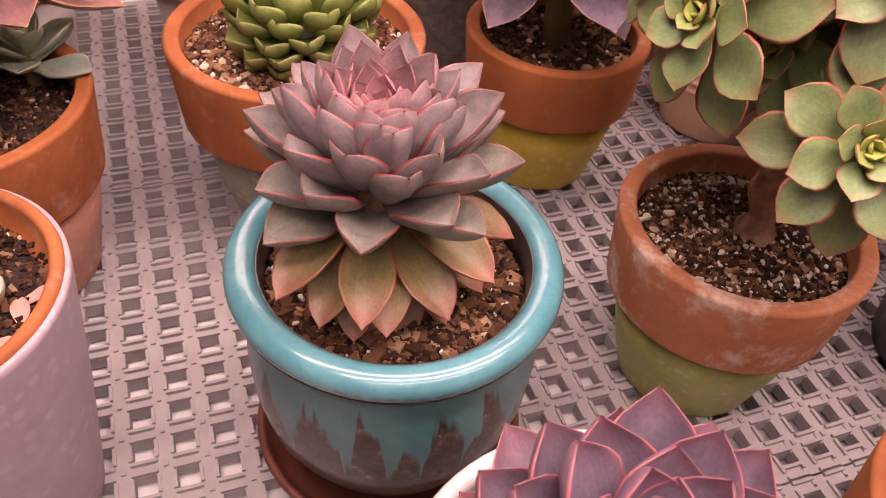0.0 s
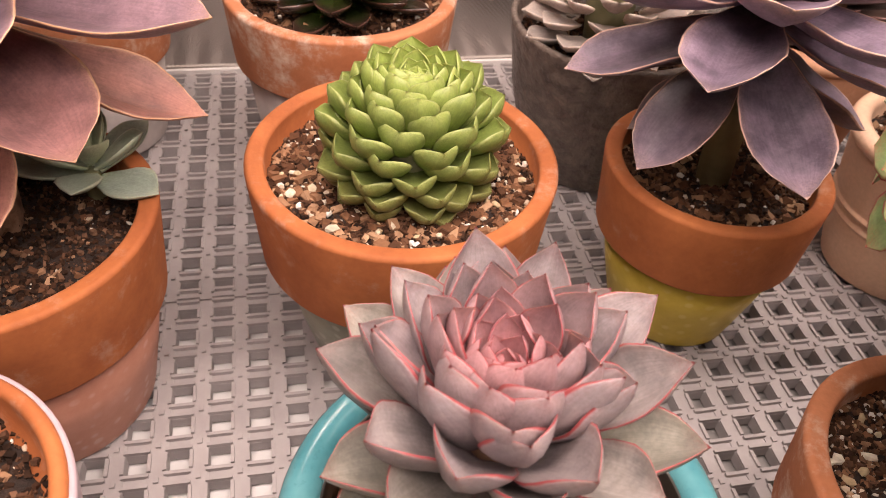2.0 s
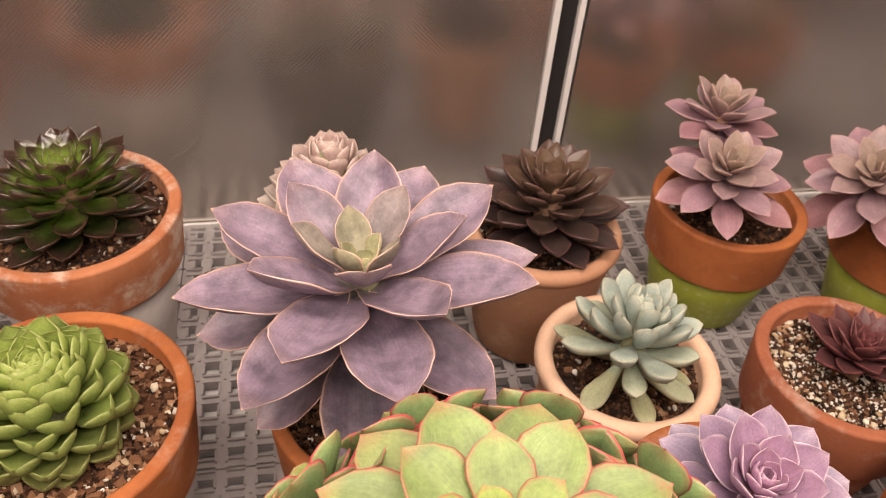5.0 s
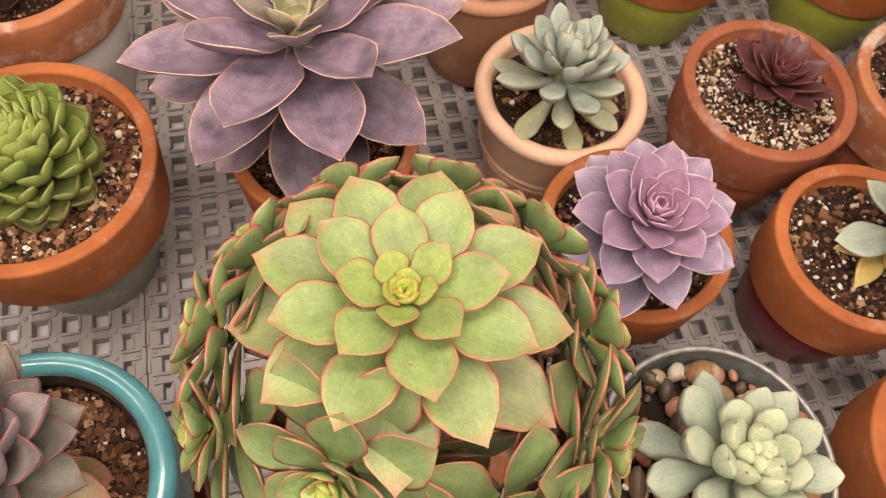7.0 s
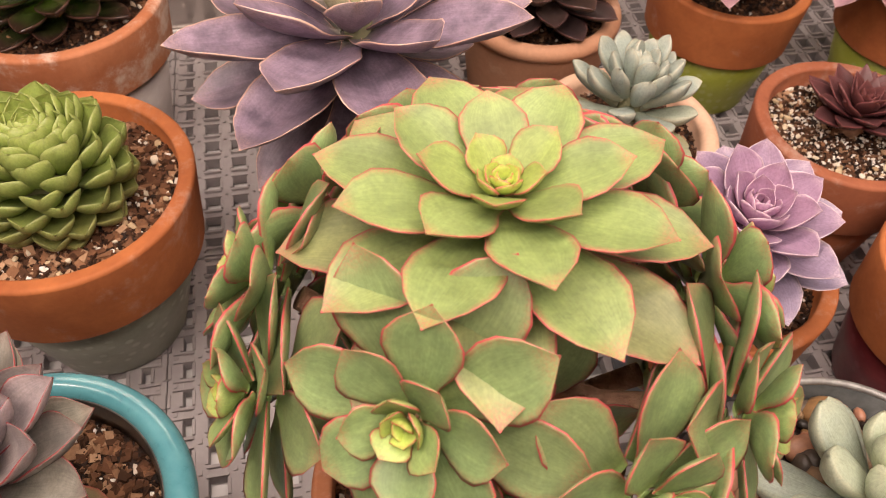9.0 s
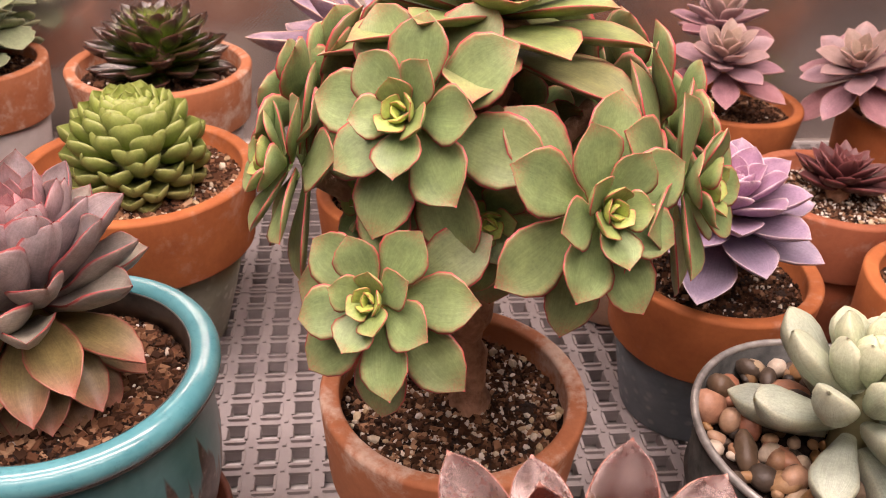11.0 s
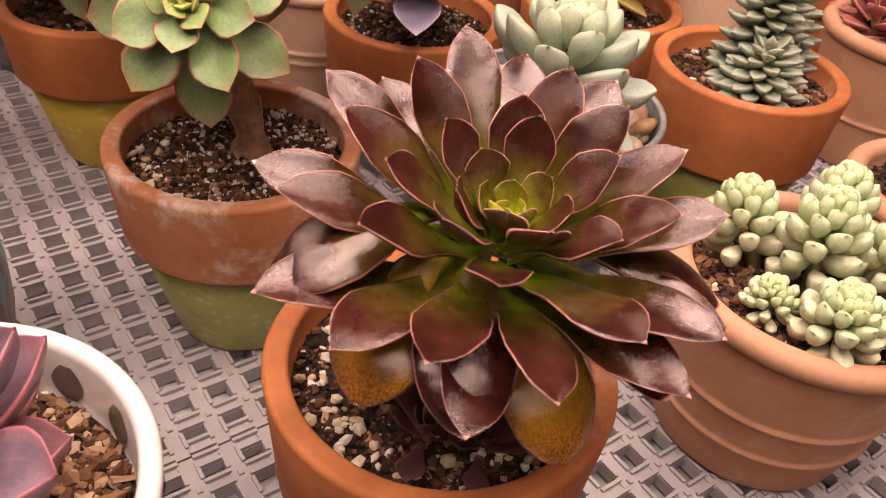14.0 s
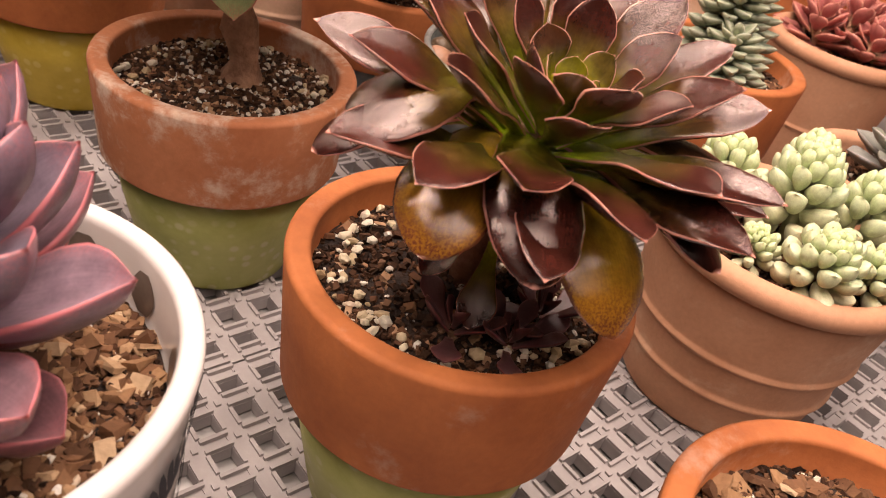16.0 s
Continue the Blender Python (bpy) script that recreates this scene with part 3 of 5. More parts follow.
def round_lip_pot(x, y, r, h, label, mat, foot=0.72, seed=0, grooves=(), soil=0.012, **filling):
    """A pot with a fat rolled lip and, on some, turned ribs."""
    pot = thing("flower_pot", x, y, 0, label, "flower pot", "potted succulents on the trays", turn=seed * 47 % 360)
    zs, side = h - soil, [(0, 0.0), *rounded(r * foot - 0.003, 0.003, 0.003, -90, 0, 4)]
    steps = 80
    for i in range(1, steps):
        k = i / steps
        z = 0.004 + (h - 0.016) * k
        q = r * (foot + (0.93 - foot) * k ** 0.8)
        for g in grooves:
            q += 0.0017 * math.exp(-((z - g * h) / 0.0013) ** 2)
        side.append((q, z))
    turned("body", side + [(r * 0.93, h - 0.011), (r * 0.90, h - 0.011)], mat, pot, seed=seed)
    turned("lip", [(r * 0.90, h - 0.012), *rounded(r - 0.0055, h - 0.0055, 0.0055, -80, 190, 12), (r - 0.012, zs - 0.004), (r * 0.5, zs - 0.01), (0, zs - 0.011)], mat, pot, seed=seed + 2)
    fill(pot, r - 0.0112, zs, seed * 13 + 1, **filling)
    return pot


# ---------------------------------------------------------------- leaf colours
PINK_ROSE = leaf_paint("pink_rose_leaf", (0.51, 0.25, 0.27), (0.385, 0.325, 0.338), (0.27, 0.035, 0.04), (0.32, 0.245, 0.255), 0.42, 0.052, 0.3, 0.6, fade=(0.325, 0.310, 0.255), young=0.62, blush_mix=0.17, edge_mix=0.92, gloss=0.35)
GREEN_BALL = leaf_paint("apple_green_leaf", (0.34, 0.43, 0.10), (0.165, 0.215, 0.055), (0.36, 0.38, 0.14), (0.12, 0.17, 0.042), 0.42, 0.06, 0.3, 0.3, edge_mix=0.5, fade=(0.20, 0.195, 0.06), gloss=0.38)
LILAC_BIG = leaf_paint("purple_leaf", (0.48, 0.48, 0.27), (0.300, 0.225, 0.305), (0.76, 0.48, 0.38), (0.34, 0.32, 0.27), 0.42, 0.055, 0.16, 0.75, fade=(0.205, 0.155, 0.200), young=0.30, blush_mix=0.16, edge_mix=0.9)
LILAC_WARM = leaf_paint("purple_pink_leaf", (0.36, 0.25, 0.31), (0.305, 0.205, 0.255), (0.74, 0.42, 0.25), (0.34, 0.23, 0.24), 0.42, 0.05, 0.22, 0.6, fade=(0.43, 0.185, 0.145), blush_mix=0.18, edge_mix=0.9)
AEON_HEAD = leaf_paint("aeonium_head_leaf", (0.42, 0.50, 0.080), (0.245, 0.325, 0.110), (0.46, 0.085, 0.085), (0.27, 0.35, 0.10), 0.46, 0.05, 0.5, 0.45, edge_mix=0.95, fade=(0.27, 0.275, 0.125), young=0.45, blush_mix=0.40)
AEON_SIDE = leaf_paint("aeonium_side_leaf", (0.48, 0.60, 0.12), (0.250, 0.355, 0.145), (0.44, 0.055, 0.065), (0.28, 0.39, 0.13), 0.44, 0.07, 0.35, 0.4, edge_mix=0.95, fade=(0.235, 0.30, 0.13), young=0.42, blush_mix=0.30)
DARK_AEON = leaf_paint("burgundy_leaf", (0.54, 0.60, 0.02), (0.130, 0.100, 0.012), (0.55, 0.24, 0.19), (0.34, 0.50, 0.012), 0.15, 0.05, 0.54, 0.9, 0.24, 420, tip=(0.058, 0.014, 0.010), coat=0.0, edge_mix=0.9, young=0.30, blush_mix=0.0, tip_from=0.36, relief=0.0007, gloss=0.9, crinkle=0.7, shine=(1.0, 0.84, 0.80))
DARK_OLD = leaf_paint("amber_old_leaf", (0.40, 0.26, 0.02), (0.40, 0.25, 0.02), (0.10, 0.02, 0.016), (0.10, 0.11, 0.015), 0.15, 0.08, 0.5, 0.6, 0.24, 420, tip=(0.44, 0.20, 0.018), coat=0.0, relief=0.0007, tip_from=0.5, blush_mix=0.6, gloss=1.0, crinkle=0.6, shine=(1.0, 0.86, 0.8))
SMOKY_RED = leaf_paint("smoky_red_leaf", (0.27, 0.19, 0.26), (0.215, 0.175, 0.225), (0.45, 0.13, 0.145), (0.19, 0.15, 0.185), 0.40, 0.07, 0.3, 0.5, fade=(0.26, 0.125, 0.145), blush_mix=0.32, edge_mix=0.9)
GHOST = leaf_paint("powdery_grey_green_leaf", (0.52, 0.58, 0.38), (0.36, 0.42, 0.345), (0.54, 0.54, 0.38), (0.40, 0.46, 0.33), 0.5, 0.05, 0.3, 0.25, edge_mix=0.25)
LILAC_ROSE = leaf_paint("lilac_leaf", (0.46, 0.25, 0.38), (0.305, 0.25, 0.35), (0.74, 0.58, 0.62), (0.44, 0.27, 0.37), 0.46, 0.05, 0.25, 0.18)
SILVER_BLUE = leaf_paint("blue_grey_leaf", (0.44, 0.50, 0.44), (0.33, 0.395, 0.345), (0.56, 0.50, 0.36), (0.38, 0.44, 0.34), 0.5, 0.06, 0.3, 0.28, edge_mix=0.4, fade=(0.40, 0.40, 0.22))
WINE = leaf_paint("wine_red_leaf", (0.15, 0.05, 0.05), (0.105, 0.042, 0.044), (0.20, 0.06, 0.06), (0.14, 0.06, 0.05), 0.42, 0.08, 0.3, 0.3)
BLACK_GREEN = leaf_paint("black_green_leaf", (0.26, 0.38, 0.06), (0.030, 0.042, 0.012), (0.09, 0.04, 0.03), (0.17, 0.32, 0.02), 0.22, 0.10, 0.5, 0.3, tip=(0.030, 0.018, 0.013), coat=0.7, polish=0.12, tip_from=0.45)
SHELL_PINK = leaf_paint("shell_pink_leaf", (0.62, 0.44, 0.40), (0.50, 0.43, 0.39), (0.74, 0.62, 0.54), (0.46, 0.40, 0.35), 0.46, 0.07, 0.3, 0.25)
CHOCOLATE = leaf_paint("chocolate_leaf", (0.16, 0.10, 0.06), (0.050, 0.032, 0.032), (0.13, 0.06, 0.055), (0.07, 0.045, 0.04), 0.36, 0.08, 0.3, 0.4, coat=0.15)
DUSKY_PINK = leaf_paint("dusky_pink_leaf", (0.44, 0.33, 0.26), (0.34, 0.20, 0.28), (0.60, 0.36, 0.34), (0.32, 0.21, 0.26), 0.42, 0.05, 0.25, 0.3, fade=(0.40, 0.20, 0.22))
YELLOW_LEAF = leaf_paint("yellow_old_leaf", (0.52, 0.42, 0.10), (0.50, 0.38, 0.12), (0.5, 0.3, 0.12), (0.46, 0.40, 0.14), 0.5, 0.06, 0.3, 0.25)
FELT_GREEN = leaf_paint("felted_green_leaf", (0.40, 0.47, 0.25), (0.31, 0.375, 0.22), (0.40, 0.42, 0.26), (0.33, 0.39, 0.21), 0.75, 0.05, 0.3, 0.3)
BEAN = leaf_paint("pale_bean_leaf", (0.54, 0.63, 0.33), (0.58, 0.64, 0.42), (0.64, 0.64, 0.44), (0.46, 0.52, 0.30), 0.5, 0.05, 0.3, 0.12, edge_mix=0.2, fade=(0.60, 0.56, 0.37))
TIGER = leaf_paint("grey_green_scale_leaf", (0.32, 0.36, 0.24), (0.23, 0.27, 0.19), (0.52, 0.52, 0.42), (0.2, 0.25, 0.16), 0.45, 0.12, 0.3, 0.3, edge_mix=0.6)
CORAL = leaf_paint("coral_red_leaf", (0.50, 0.16, 0.15), (0.38, 0.115, 0.105), (0.56, 0.24, 0.18), (0.28, 0.17, 0.08), 0.42, 0.1, 0.3, 0.25)

TAN_ROSE = leaf_paint("olive_tan_leaf", (0.32, 0.25, 0.11), (0.29, 0.235, 0.10), (0.36, 0.075, 0.065), (0.24, 0.21, 0.085), 0.42, 0.06, 0.3, 0.45, tip=(0.36, 0.19, 0.12), blush_mix=0.35, tip_from=0.55)

# ---------------------------------------------------------------- glazed and patterned pots
m, t, s = material("turquoise_drip_glaze")
at = coords(t)
xyz = t.nodes.new("ShaderNodeSeparateXYZ")
link(t, at, xyz.inputs[0])
stretch = t.nodes.new("ShaderNodeMapping")
stretch.inputs["Scale"].default_value = (1, 1, 0.06)
link(t, at, stretch.inputs["Vector"])
drip = noise_of(t, 60, 3, 0.6, stretch.outputs[0])
turns = maths(t, "MULTIPLY", maths(t, "ARCTAN2", xyz.outputs[1], xyz.outputs[0]), 15 / (2 * math.pi))
turns = maths(t, "ADD", turns, maths(t, "MULTIPLY", drip.outputs[0], 2.2))
arch = maths(t, "ABSOLUTE", maths(t, "SUBTRACT", maths(t, "FRACT", turns), 0.5))
arch = maths(t, "POWER", maths(t, "SUBTRACT", 1.0, maths(t, "MULTIPLY", arch, 2.0)), 0.6)
rise = maths(t, "ADD", maths(t, "MULTIPLY", arch, maths(t, "ADD", 0.014, maths(t, "MULTIPLY", drip.outputs[0], 0.050))), 0.047)
under = maths(t, "SUBTRACT", 1.0, value_ramp(t, maths(t, "SUBTRACT", xyz.outputs[2], rise), -0.004, 0.003))
teal = ramp(t, noise_of(t, 60, 5, 0.6, at).outputs[0], [(0.3, (0.045, 0.150, 0.162)), (0.7, (0.085, 0.225, 0.232))]).outputs[0]
brown = ramp(t, noise_of(t, 160, 5, 0.7, at).outputs[0], [(0.34, (0.016, 0.010, 0.008)), (0.50, (0.055, 0.028, 0.018)), (0.62, (0.11, 0.075, 0.06)), (0.72, (0.36, 0.31, 0.28))]).outputs[0]
link(t, mixed(t, under, teal, brown), s.inputs["Base Color"])
s.inputs["Roughness"].default_value, s.inputs["Coat Weight"].default_value, s.inputs["Coat Roughness"].default_value = 0.34, 0.35, 0.10
bumped(t, s, noise_of(t, 90, 3, 0.5, at).outputs[0], 0.15, 0.001)
GLAZE = m
m, t, s = material("turquoise_rim_glaze")
at = coords(t)
crack = value_ramp(t, noise_of(t, 260, 5, 0.75, at).outputs[0], 0.55, 0.64)
teal = ramp(t, noise_of(t, 55, 4, 0.6, at).outputs[0], [(0.3, (0.06, 0.235, 0.275)), (0.7, (0.12, 0.34, 0.375))]).outputs[0]
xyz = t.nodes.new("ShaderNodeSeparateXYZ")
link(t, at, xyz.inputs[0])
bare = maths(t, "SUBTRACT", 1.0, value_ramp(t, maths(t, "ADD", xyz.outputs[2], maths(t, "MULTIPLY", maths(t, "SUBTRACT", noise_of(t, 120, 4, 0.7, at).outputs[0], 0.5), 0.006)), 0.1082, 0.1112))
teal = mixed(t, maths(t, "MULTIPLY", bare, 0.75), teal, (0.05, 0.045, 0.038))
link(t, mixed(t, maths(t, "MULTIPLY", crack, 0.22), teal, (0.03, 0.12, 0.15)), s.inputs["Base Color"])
s.inputs["Roughness"].default_value, s.inputs["Coat Weight"].default_value, s.inputs["Coat Roughness"].default_value = 0.25, 0.6, 0.07
GLAZE_RIM = m
# dark glaze lines; also colours the shade inside the turquoise rim
DARK_LINE_AND_SHADE = plain("dark_glaze_line_and_inner_shade", (0.02, 0.02, 0.02), (0.08, 0.07, 0.06), 120, 0.3)
DRY_PINK = plain("dry_pink_leaf", (0.42, 0.20, 0.16), (0.56, 0.33, 0.27), 140, 0.8)
DUSK = leaf_paint("dusky_green_leaf", (0.32, 0.37, 0.20), (0.27, 0.265, 0.245), (0.34, 0.30, 0.30), (0.22, 0.27, 0.14), 0.45, 0.05, 0.4, 0.3)
SAUCER = plain("dark_red_saucer", (0.10, 0.03, 0.018), (0.18, 0.06, 0.035), 60, 0.45)
WHITE_GLAZE = plain("white_glaze", (0.60, 0.55, 0.53), (0.70, 0.65, 0.63), 30, 0.22, 0.08)
INK = plain("black_brush_paint", (0.006, 0.007, 0.016), (0.014, 0.014, 0.028), 80, 0.6)
INK_BROWN = plain("grey_brown_glaze_dab", (0.085, 0.065, 0.055), (0.14, 0.11, 0.095), 120, 0.3)
ZINC = plain("weathered_zinc", (0.024, 0.028, 0.028), (0.095, 0.098, 0.093), 130, 0.5, 0.6, 160, 0.35)
ZINC_EDGE = plain("worn_zinc_edge", (0.20, 0.195, 0.185), (0.42, 0.41, 0.39), 160, 0.45, 0.3, 200, 0.5)
IRON = plain("dark_brown_stoneware", (0.07, 0.05, 0.04), (0.20, 0.155, 0.13), 130, 0.38, 0.9, 150, 0.0, 0.003)
LILAC_PAINT = paint("pale_lilac_paint", (0.38, 0.28, 0.31), (0.47, 0.36, 0.385), 0.45, 0.3, (0.66, 0.57, 0.59))
SALMON_PAINT = paint("salmon_paint", (0.42, 0.18, 0.12), (0.52, 0.25, 0.18), 0.45, 0.45, (0.62, 0.44, 0.40))
SAGE_PAINT = paint("sage_grey_paint", (0.24, 0.26, 0.20), (0.34, 0.36, 0.29), 0.40, 0.5, (0.56, 0.58, 0.50))
YELLOW_PAINT = paint("mustard_paint", (0.46, 0.33, 0.035), (0.60, 0.45, 0.07), 0.42, 0.4, (0.74, 0.64, 0.27))
OLIVE_PAINT = paint("olive_green_paint", (0.19, 0.19, 0.035), (0.28, 0.28, 0.075), 0.45, 0.15, (0.45, 0.45, 0.2))
PALE_GREEN_PAINT = paint("pale_green_paint", (0.31, 0.32, 0.085), (0.43, 0.44, 0.15), 0.45, 0.45, (0.60, 0.57, 0.40))
LIME_PAINT = paint("lime_paint", (0.24, 0.27, 0.03), (0.33, 0.36, 0.06), 0.45, 0.1)
BLUE_PAINT = paint("slate_blue_paint", (0.10, 0.13, 0.16), (0.17, 0.205, 0.24), 0.5, 0.15)
MAROON_PAINT = paint("maroon_paint", (0.10, 0.012, 0.016), (0.19, 0.03, 0.035), 0.35, 0.12, (0.4, 0.2, 0.2))
GREY_PAINT = paint("pale_grey_paint", (0.50, 0.45, 0.43), (0.60, 0.55, 0.53), 0.5, 0.1)


def succulent(name, x, y, z, label, turn=0.0, rx=0.0, ry=0.0, category="succulent"):
    return thing(name, x, y, z, label, category, "succulents", turn, rx, ry)


# turquoise pot with the pink echeveria
pot = thing("glazed_pot", 0.008, 0.225, 0, "turquoise glazed pot with brown drips standing on a dark saucer", "flower pot")
R, H = 0.062, 0.118
turned("body", [(0, 0.008), *rounded(0.036, 0.011, 0.003, -90, -20, 4), (0.047, 0.020), (0.0545, 0.036), (0.0575, 0.052), (0.0585, 0.070), (0.0575, 0.084), (0.0560, 0.094), (0.0565, 0.104), (0.053, 0.104)], GLAZE, pot, wobble=0.006)
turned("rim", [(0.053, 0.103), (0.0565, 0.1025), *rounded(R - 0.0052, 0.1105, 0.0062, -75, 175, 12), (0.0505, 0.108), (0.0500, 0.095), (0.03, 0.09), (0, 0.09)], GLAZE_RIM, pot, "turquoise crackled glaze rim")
turned("rim_line", [(0.0565, 0.1035), (0.0592, 0.1037), (0.0596, 0.1046), (0.0575, 0.1050)], DARK_LINE_AND_SHADE, pot)
# lining for the dark bare clay, with the pot's inner shade in its colour
turned("shaded_inner_wall", [(0.0512, 0.1122), (0.0503, 0.1085), (0.0498, 0.100), (0.0496, 0.096), (0.0492, 0.096), (0.0494, 0.1085), (0.0506, 0.1126)], DARK_LINE_AND_SHADE, pot)
turned("inner_line", rounded(0.0512, 0.1128, 0.0007, 0, 360, 6), DARK_LINE_AND_SHADE, pot)
turned("glaze_line", rounded(0.0613, 0.1066, 0.0008, 0, 360, 8), DARK_LINE_AND_SHADE, pot)
fill(pot, 0.0503, 0.099, 71, 1300, 150, 1.0)
saucer = thing("saucer", 0.008, 0.225, 0, "dark red-brown clay saucer under the turquoise pot", "saucer")
turned("dish", [(0, 0), *rounded(0.050, 0.002, 0.002, -90, 0, 3), *rounded(0.0575, 0.013, 0.002, -30, 180, 6), (0.050, 0.006), (0, 0.0072)], SAUCER, saucer)
pl = succulent("echeveria", 0.000, 0.227, 0.098, "pink and grey echeveria rosette with red leaf edges")
core(pl, STEM, [(0, 0, -0.002), (0, 0, 0.03), (0, 0, 0.074)], [0.009, 0.010, 0.006])
rosette(pl, PINK_ROSE, 11, 78, (0.010, 0.017, 0.024, 0.030, 0.036, 0.042, 0.045, 0.043), (0.0065, 0.011, 0.0145, 0.0165, 0.018, 0.0195, 0.021, 0.0205), (84, 79, 74, 68, 60, 48, 34, 20), (0.070, 0.069, 0.066, 0.062, 0.057, 0.051, 0.045, 0.040), (0.001, 0.006, 0.009, 0.011, 0.011, 0.011, 0.011, 0.010), "pointed", (4, 6, 6, 4, 2, 0, -2, -4), 0.46, 0.0032, grow=1.0, wave=0.10, tipturn=12, jitter=1.3, turn=90, keel=0.10, ns=14, nt=8)
rng = random.Random(14)
for k in range(17):
    az, low = -118 + 137 * ((k * 0.618) % 1.0), k / 16
    me = leaf_mesh(0.045 - 0.011 * low, 0.0195 - 0.003 * low, "pointed", -8 - 42 * low + rng.uniform(-6, 6), -10, 0.42, 0.0036, 1.0, pose(0, 0, 0.044 - 0.022 * low, 0, 0, az) @ pose(0.009, 0, 0, rng.uniform(-9, 9), 0, 0), 12, 6, 0.06, 900 + k, 6)
    part("leaf", me, TAN_ROSE, pl, "olive and tan old leaf with a red edge")

# green echeveria in the wide clay pot
clay_pot(-0.065, 0.376, 0.066, 0.115, "wide terracotta pot with a speckled sage-grey base", SAGE_PAINT, None, 0.40, 0.60, 2, 0.86, bark=1700, perlite=420, stones=46)
pl = succulent("echeveria", -0.061, 0.373, 0.100, "apple-green globe-shaped echeveria rosette")
core(pl, STEM_GREEN, [(0, 0, -0.002), (0, 0, 0.012), (0, 0, 0.028), (0, 0, 0.042)], [0.018, 0.020, 0.016, 0.006])
rosette(pl, GREEN_BALL, 21, 112, (0.008, 0.017, 0.024, 0.026, 0.023, 0.018), (0.006, 0.0135, 0.0180, 0.0195, 0.0190, 0.0165), (86, 74, 54, 27, 2, -16), (0.048, 0.044, 0.036, 0.026, 0.015, 0.006), (0.001, 0.008, 0.014, 0.018, 0.018, 0.016), "scoop", (0, 14, 26, 34, 34, 26), 0.46, 0.0046, grow=1.0, jitter=0.9, ns=12, nt=8, tipturn=10)

# large purple echeveria in the mustard pot
clay_pot(0.072, 0.444, 0.054, 0.097, "terracotta pot with a mustard-yellow painted base", YELLOW_PAINT, None, 0.42, 0.62, 3, bark=520, perlite=110)
pl = succulent("echeveria", 0.069, 0.441, 0.084, "large purple echeveria with pale pink leaf edges")
core(pl, STEM_GREEN, [(0.002, 0.002, -0.004), (0, 0, 0.05), (0, 0, 0.112)], [0.008, 0.0075, 0.006])
rosette(pl, LILAC_BIG, 34, 36, (0.013, 0.037, 0.062, 0.0755, 0.074, 0.0715, 0.060), (0.009, 0.020, 0.031, 0.0365, 0.0375, 0.0365, 0.032), (73, 52, 32, 15, -2, -28, -54), (0.104, 0.106, 0.100, 0.0995, 0.099, 0.080, 0.072), (0.001, 0.003, 0.005, 0.006, 0.007, 0.007, 0.007), "broad", (-2, 6), 0.20, 0.0030, pose(0.003, -0.003, -0.002, -1.5, -3.5, 0), 1.0, 1.0, 311, 0.45, wave=0.08, tipturn=6, ns=20, nt=8, keel=0.24, spiral=-137.508)

# tree aeonium
clay_pot(0.153, 0.286, 0.0555, 0.100, "weathered terracotta pot with a pale green painted base", PALE_GREEN_PAINT, TERRACOTTA_STAINED, 0.42, 0.63, 4, bark=1300, perlite=900, size=0.8, stones=50, big=0.0046)
pl = succulent("tree_aeonium", 0.158, 0.288, 0.088, "tree aeonium with a domed green head and pink leaf edges")
bark_path = [(0.002 * math.sin(i * 0.9), 0.003 * i / 22 + 0.0012 * math.sin(i * 1.7), -0.004 + 0.0077 * i) for i in range(23)]
core(pl, STEM, bark_path, [0.0066 + 0.0030 * math.exp(-i * 0.9) + (0.0016 if i % 3 == 1 else -0.0007) + 0.0006 * math.sin(i * 2.3) for i in range(23)], 5, "trunk")
head = pose(-0.004, 0.0045, 0.161, -2, -1, 0)
rosette(pl, AEON_HEAD, 41, 40, (0.003, 0.0085, 0.029, 0.0415, 0.049, 0.058), (0.004, 0.0085, 0.0185, 0.0225, 0.0245, 0.0255), (64, 46, 26, 14, 3, -9), (0.012, 0.0095, 0.006, 0.003, -0.002, -0.012), (0.0005, 0.001, 0.002, 0.004, 0.005, 0.006), "paddle", (10, 4, -2, -8, -14, -20), 0.20, 0.0024, head, 1.0, 1.0, 203, 0.3, ns=14, nt=8)
SIDE = [   # bearing, reach, height, tilt, size, first leaf, way of the spiral
    (-104, 0.045, 0.147, 60, 1.2, 313, -1), (-44, 0.060, 0.128, 64, 1.14, 201, 1), (-99, 0.069, 0.099, 58, 1.05, 287, -1), (212, 0.066, 0.119, 72, 1.15, 30, 1), (-11, 0.067, 0.126, 74, 1.15, 90, -1),
    (22, 0.061, 0.131, 73, 1.25, 120, 1), (56, 0.060, 0.131, 73, 1.25, 160, -1), (92, 0.060, 0.132, 73, 1.25, 200, 1), (126, 0.060, 0.131, 73, 1.25, 240, 1), (158, 0.062, 0.129, 74, 1.25, 280, -1),
    (186, 0.065, 0.128, 74, 1.2, 320, 1), (-72, 0.030, 0.112, 82, 1.15, 0, 1), (-140, 0.036, 0.108, 78, 1.2, 70, -1), (14, 0.054, 0.102, 82, 0.95, 40, -1), (84, 0.052, 0.104, 82, 0.95, 80, 1), (150, 0.054, 0.102, 82, 0.95, 120, -1)]
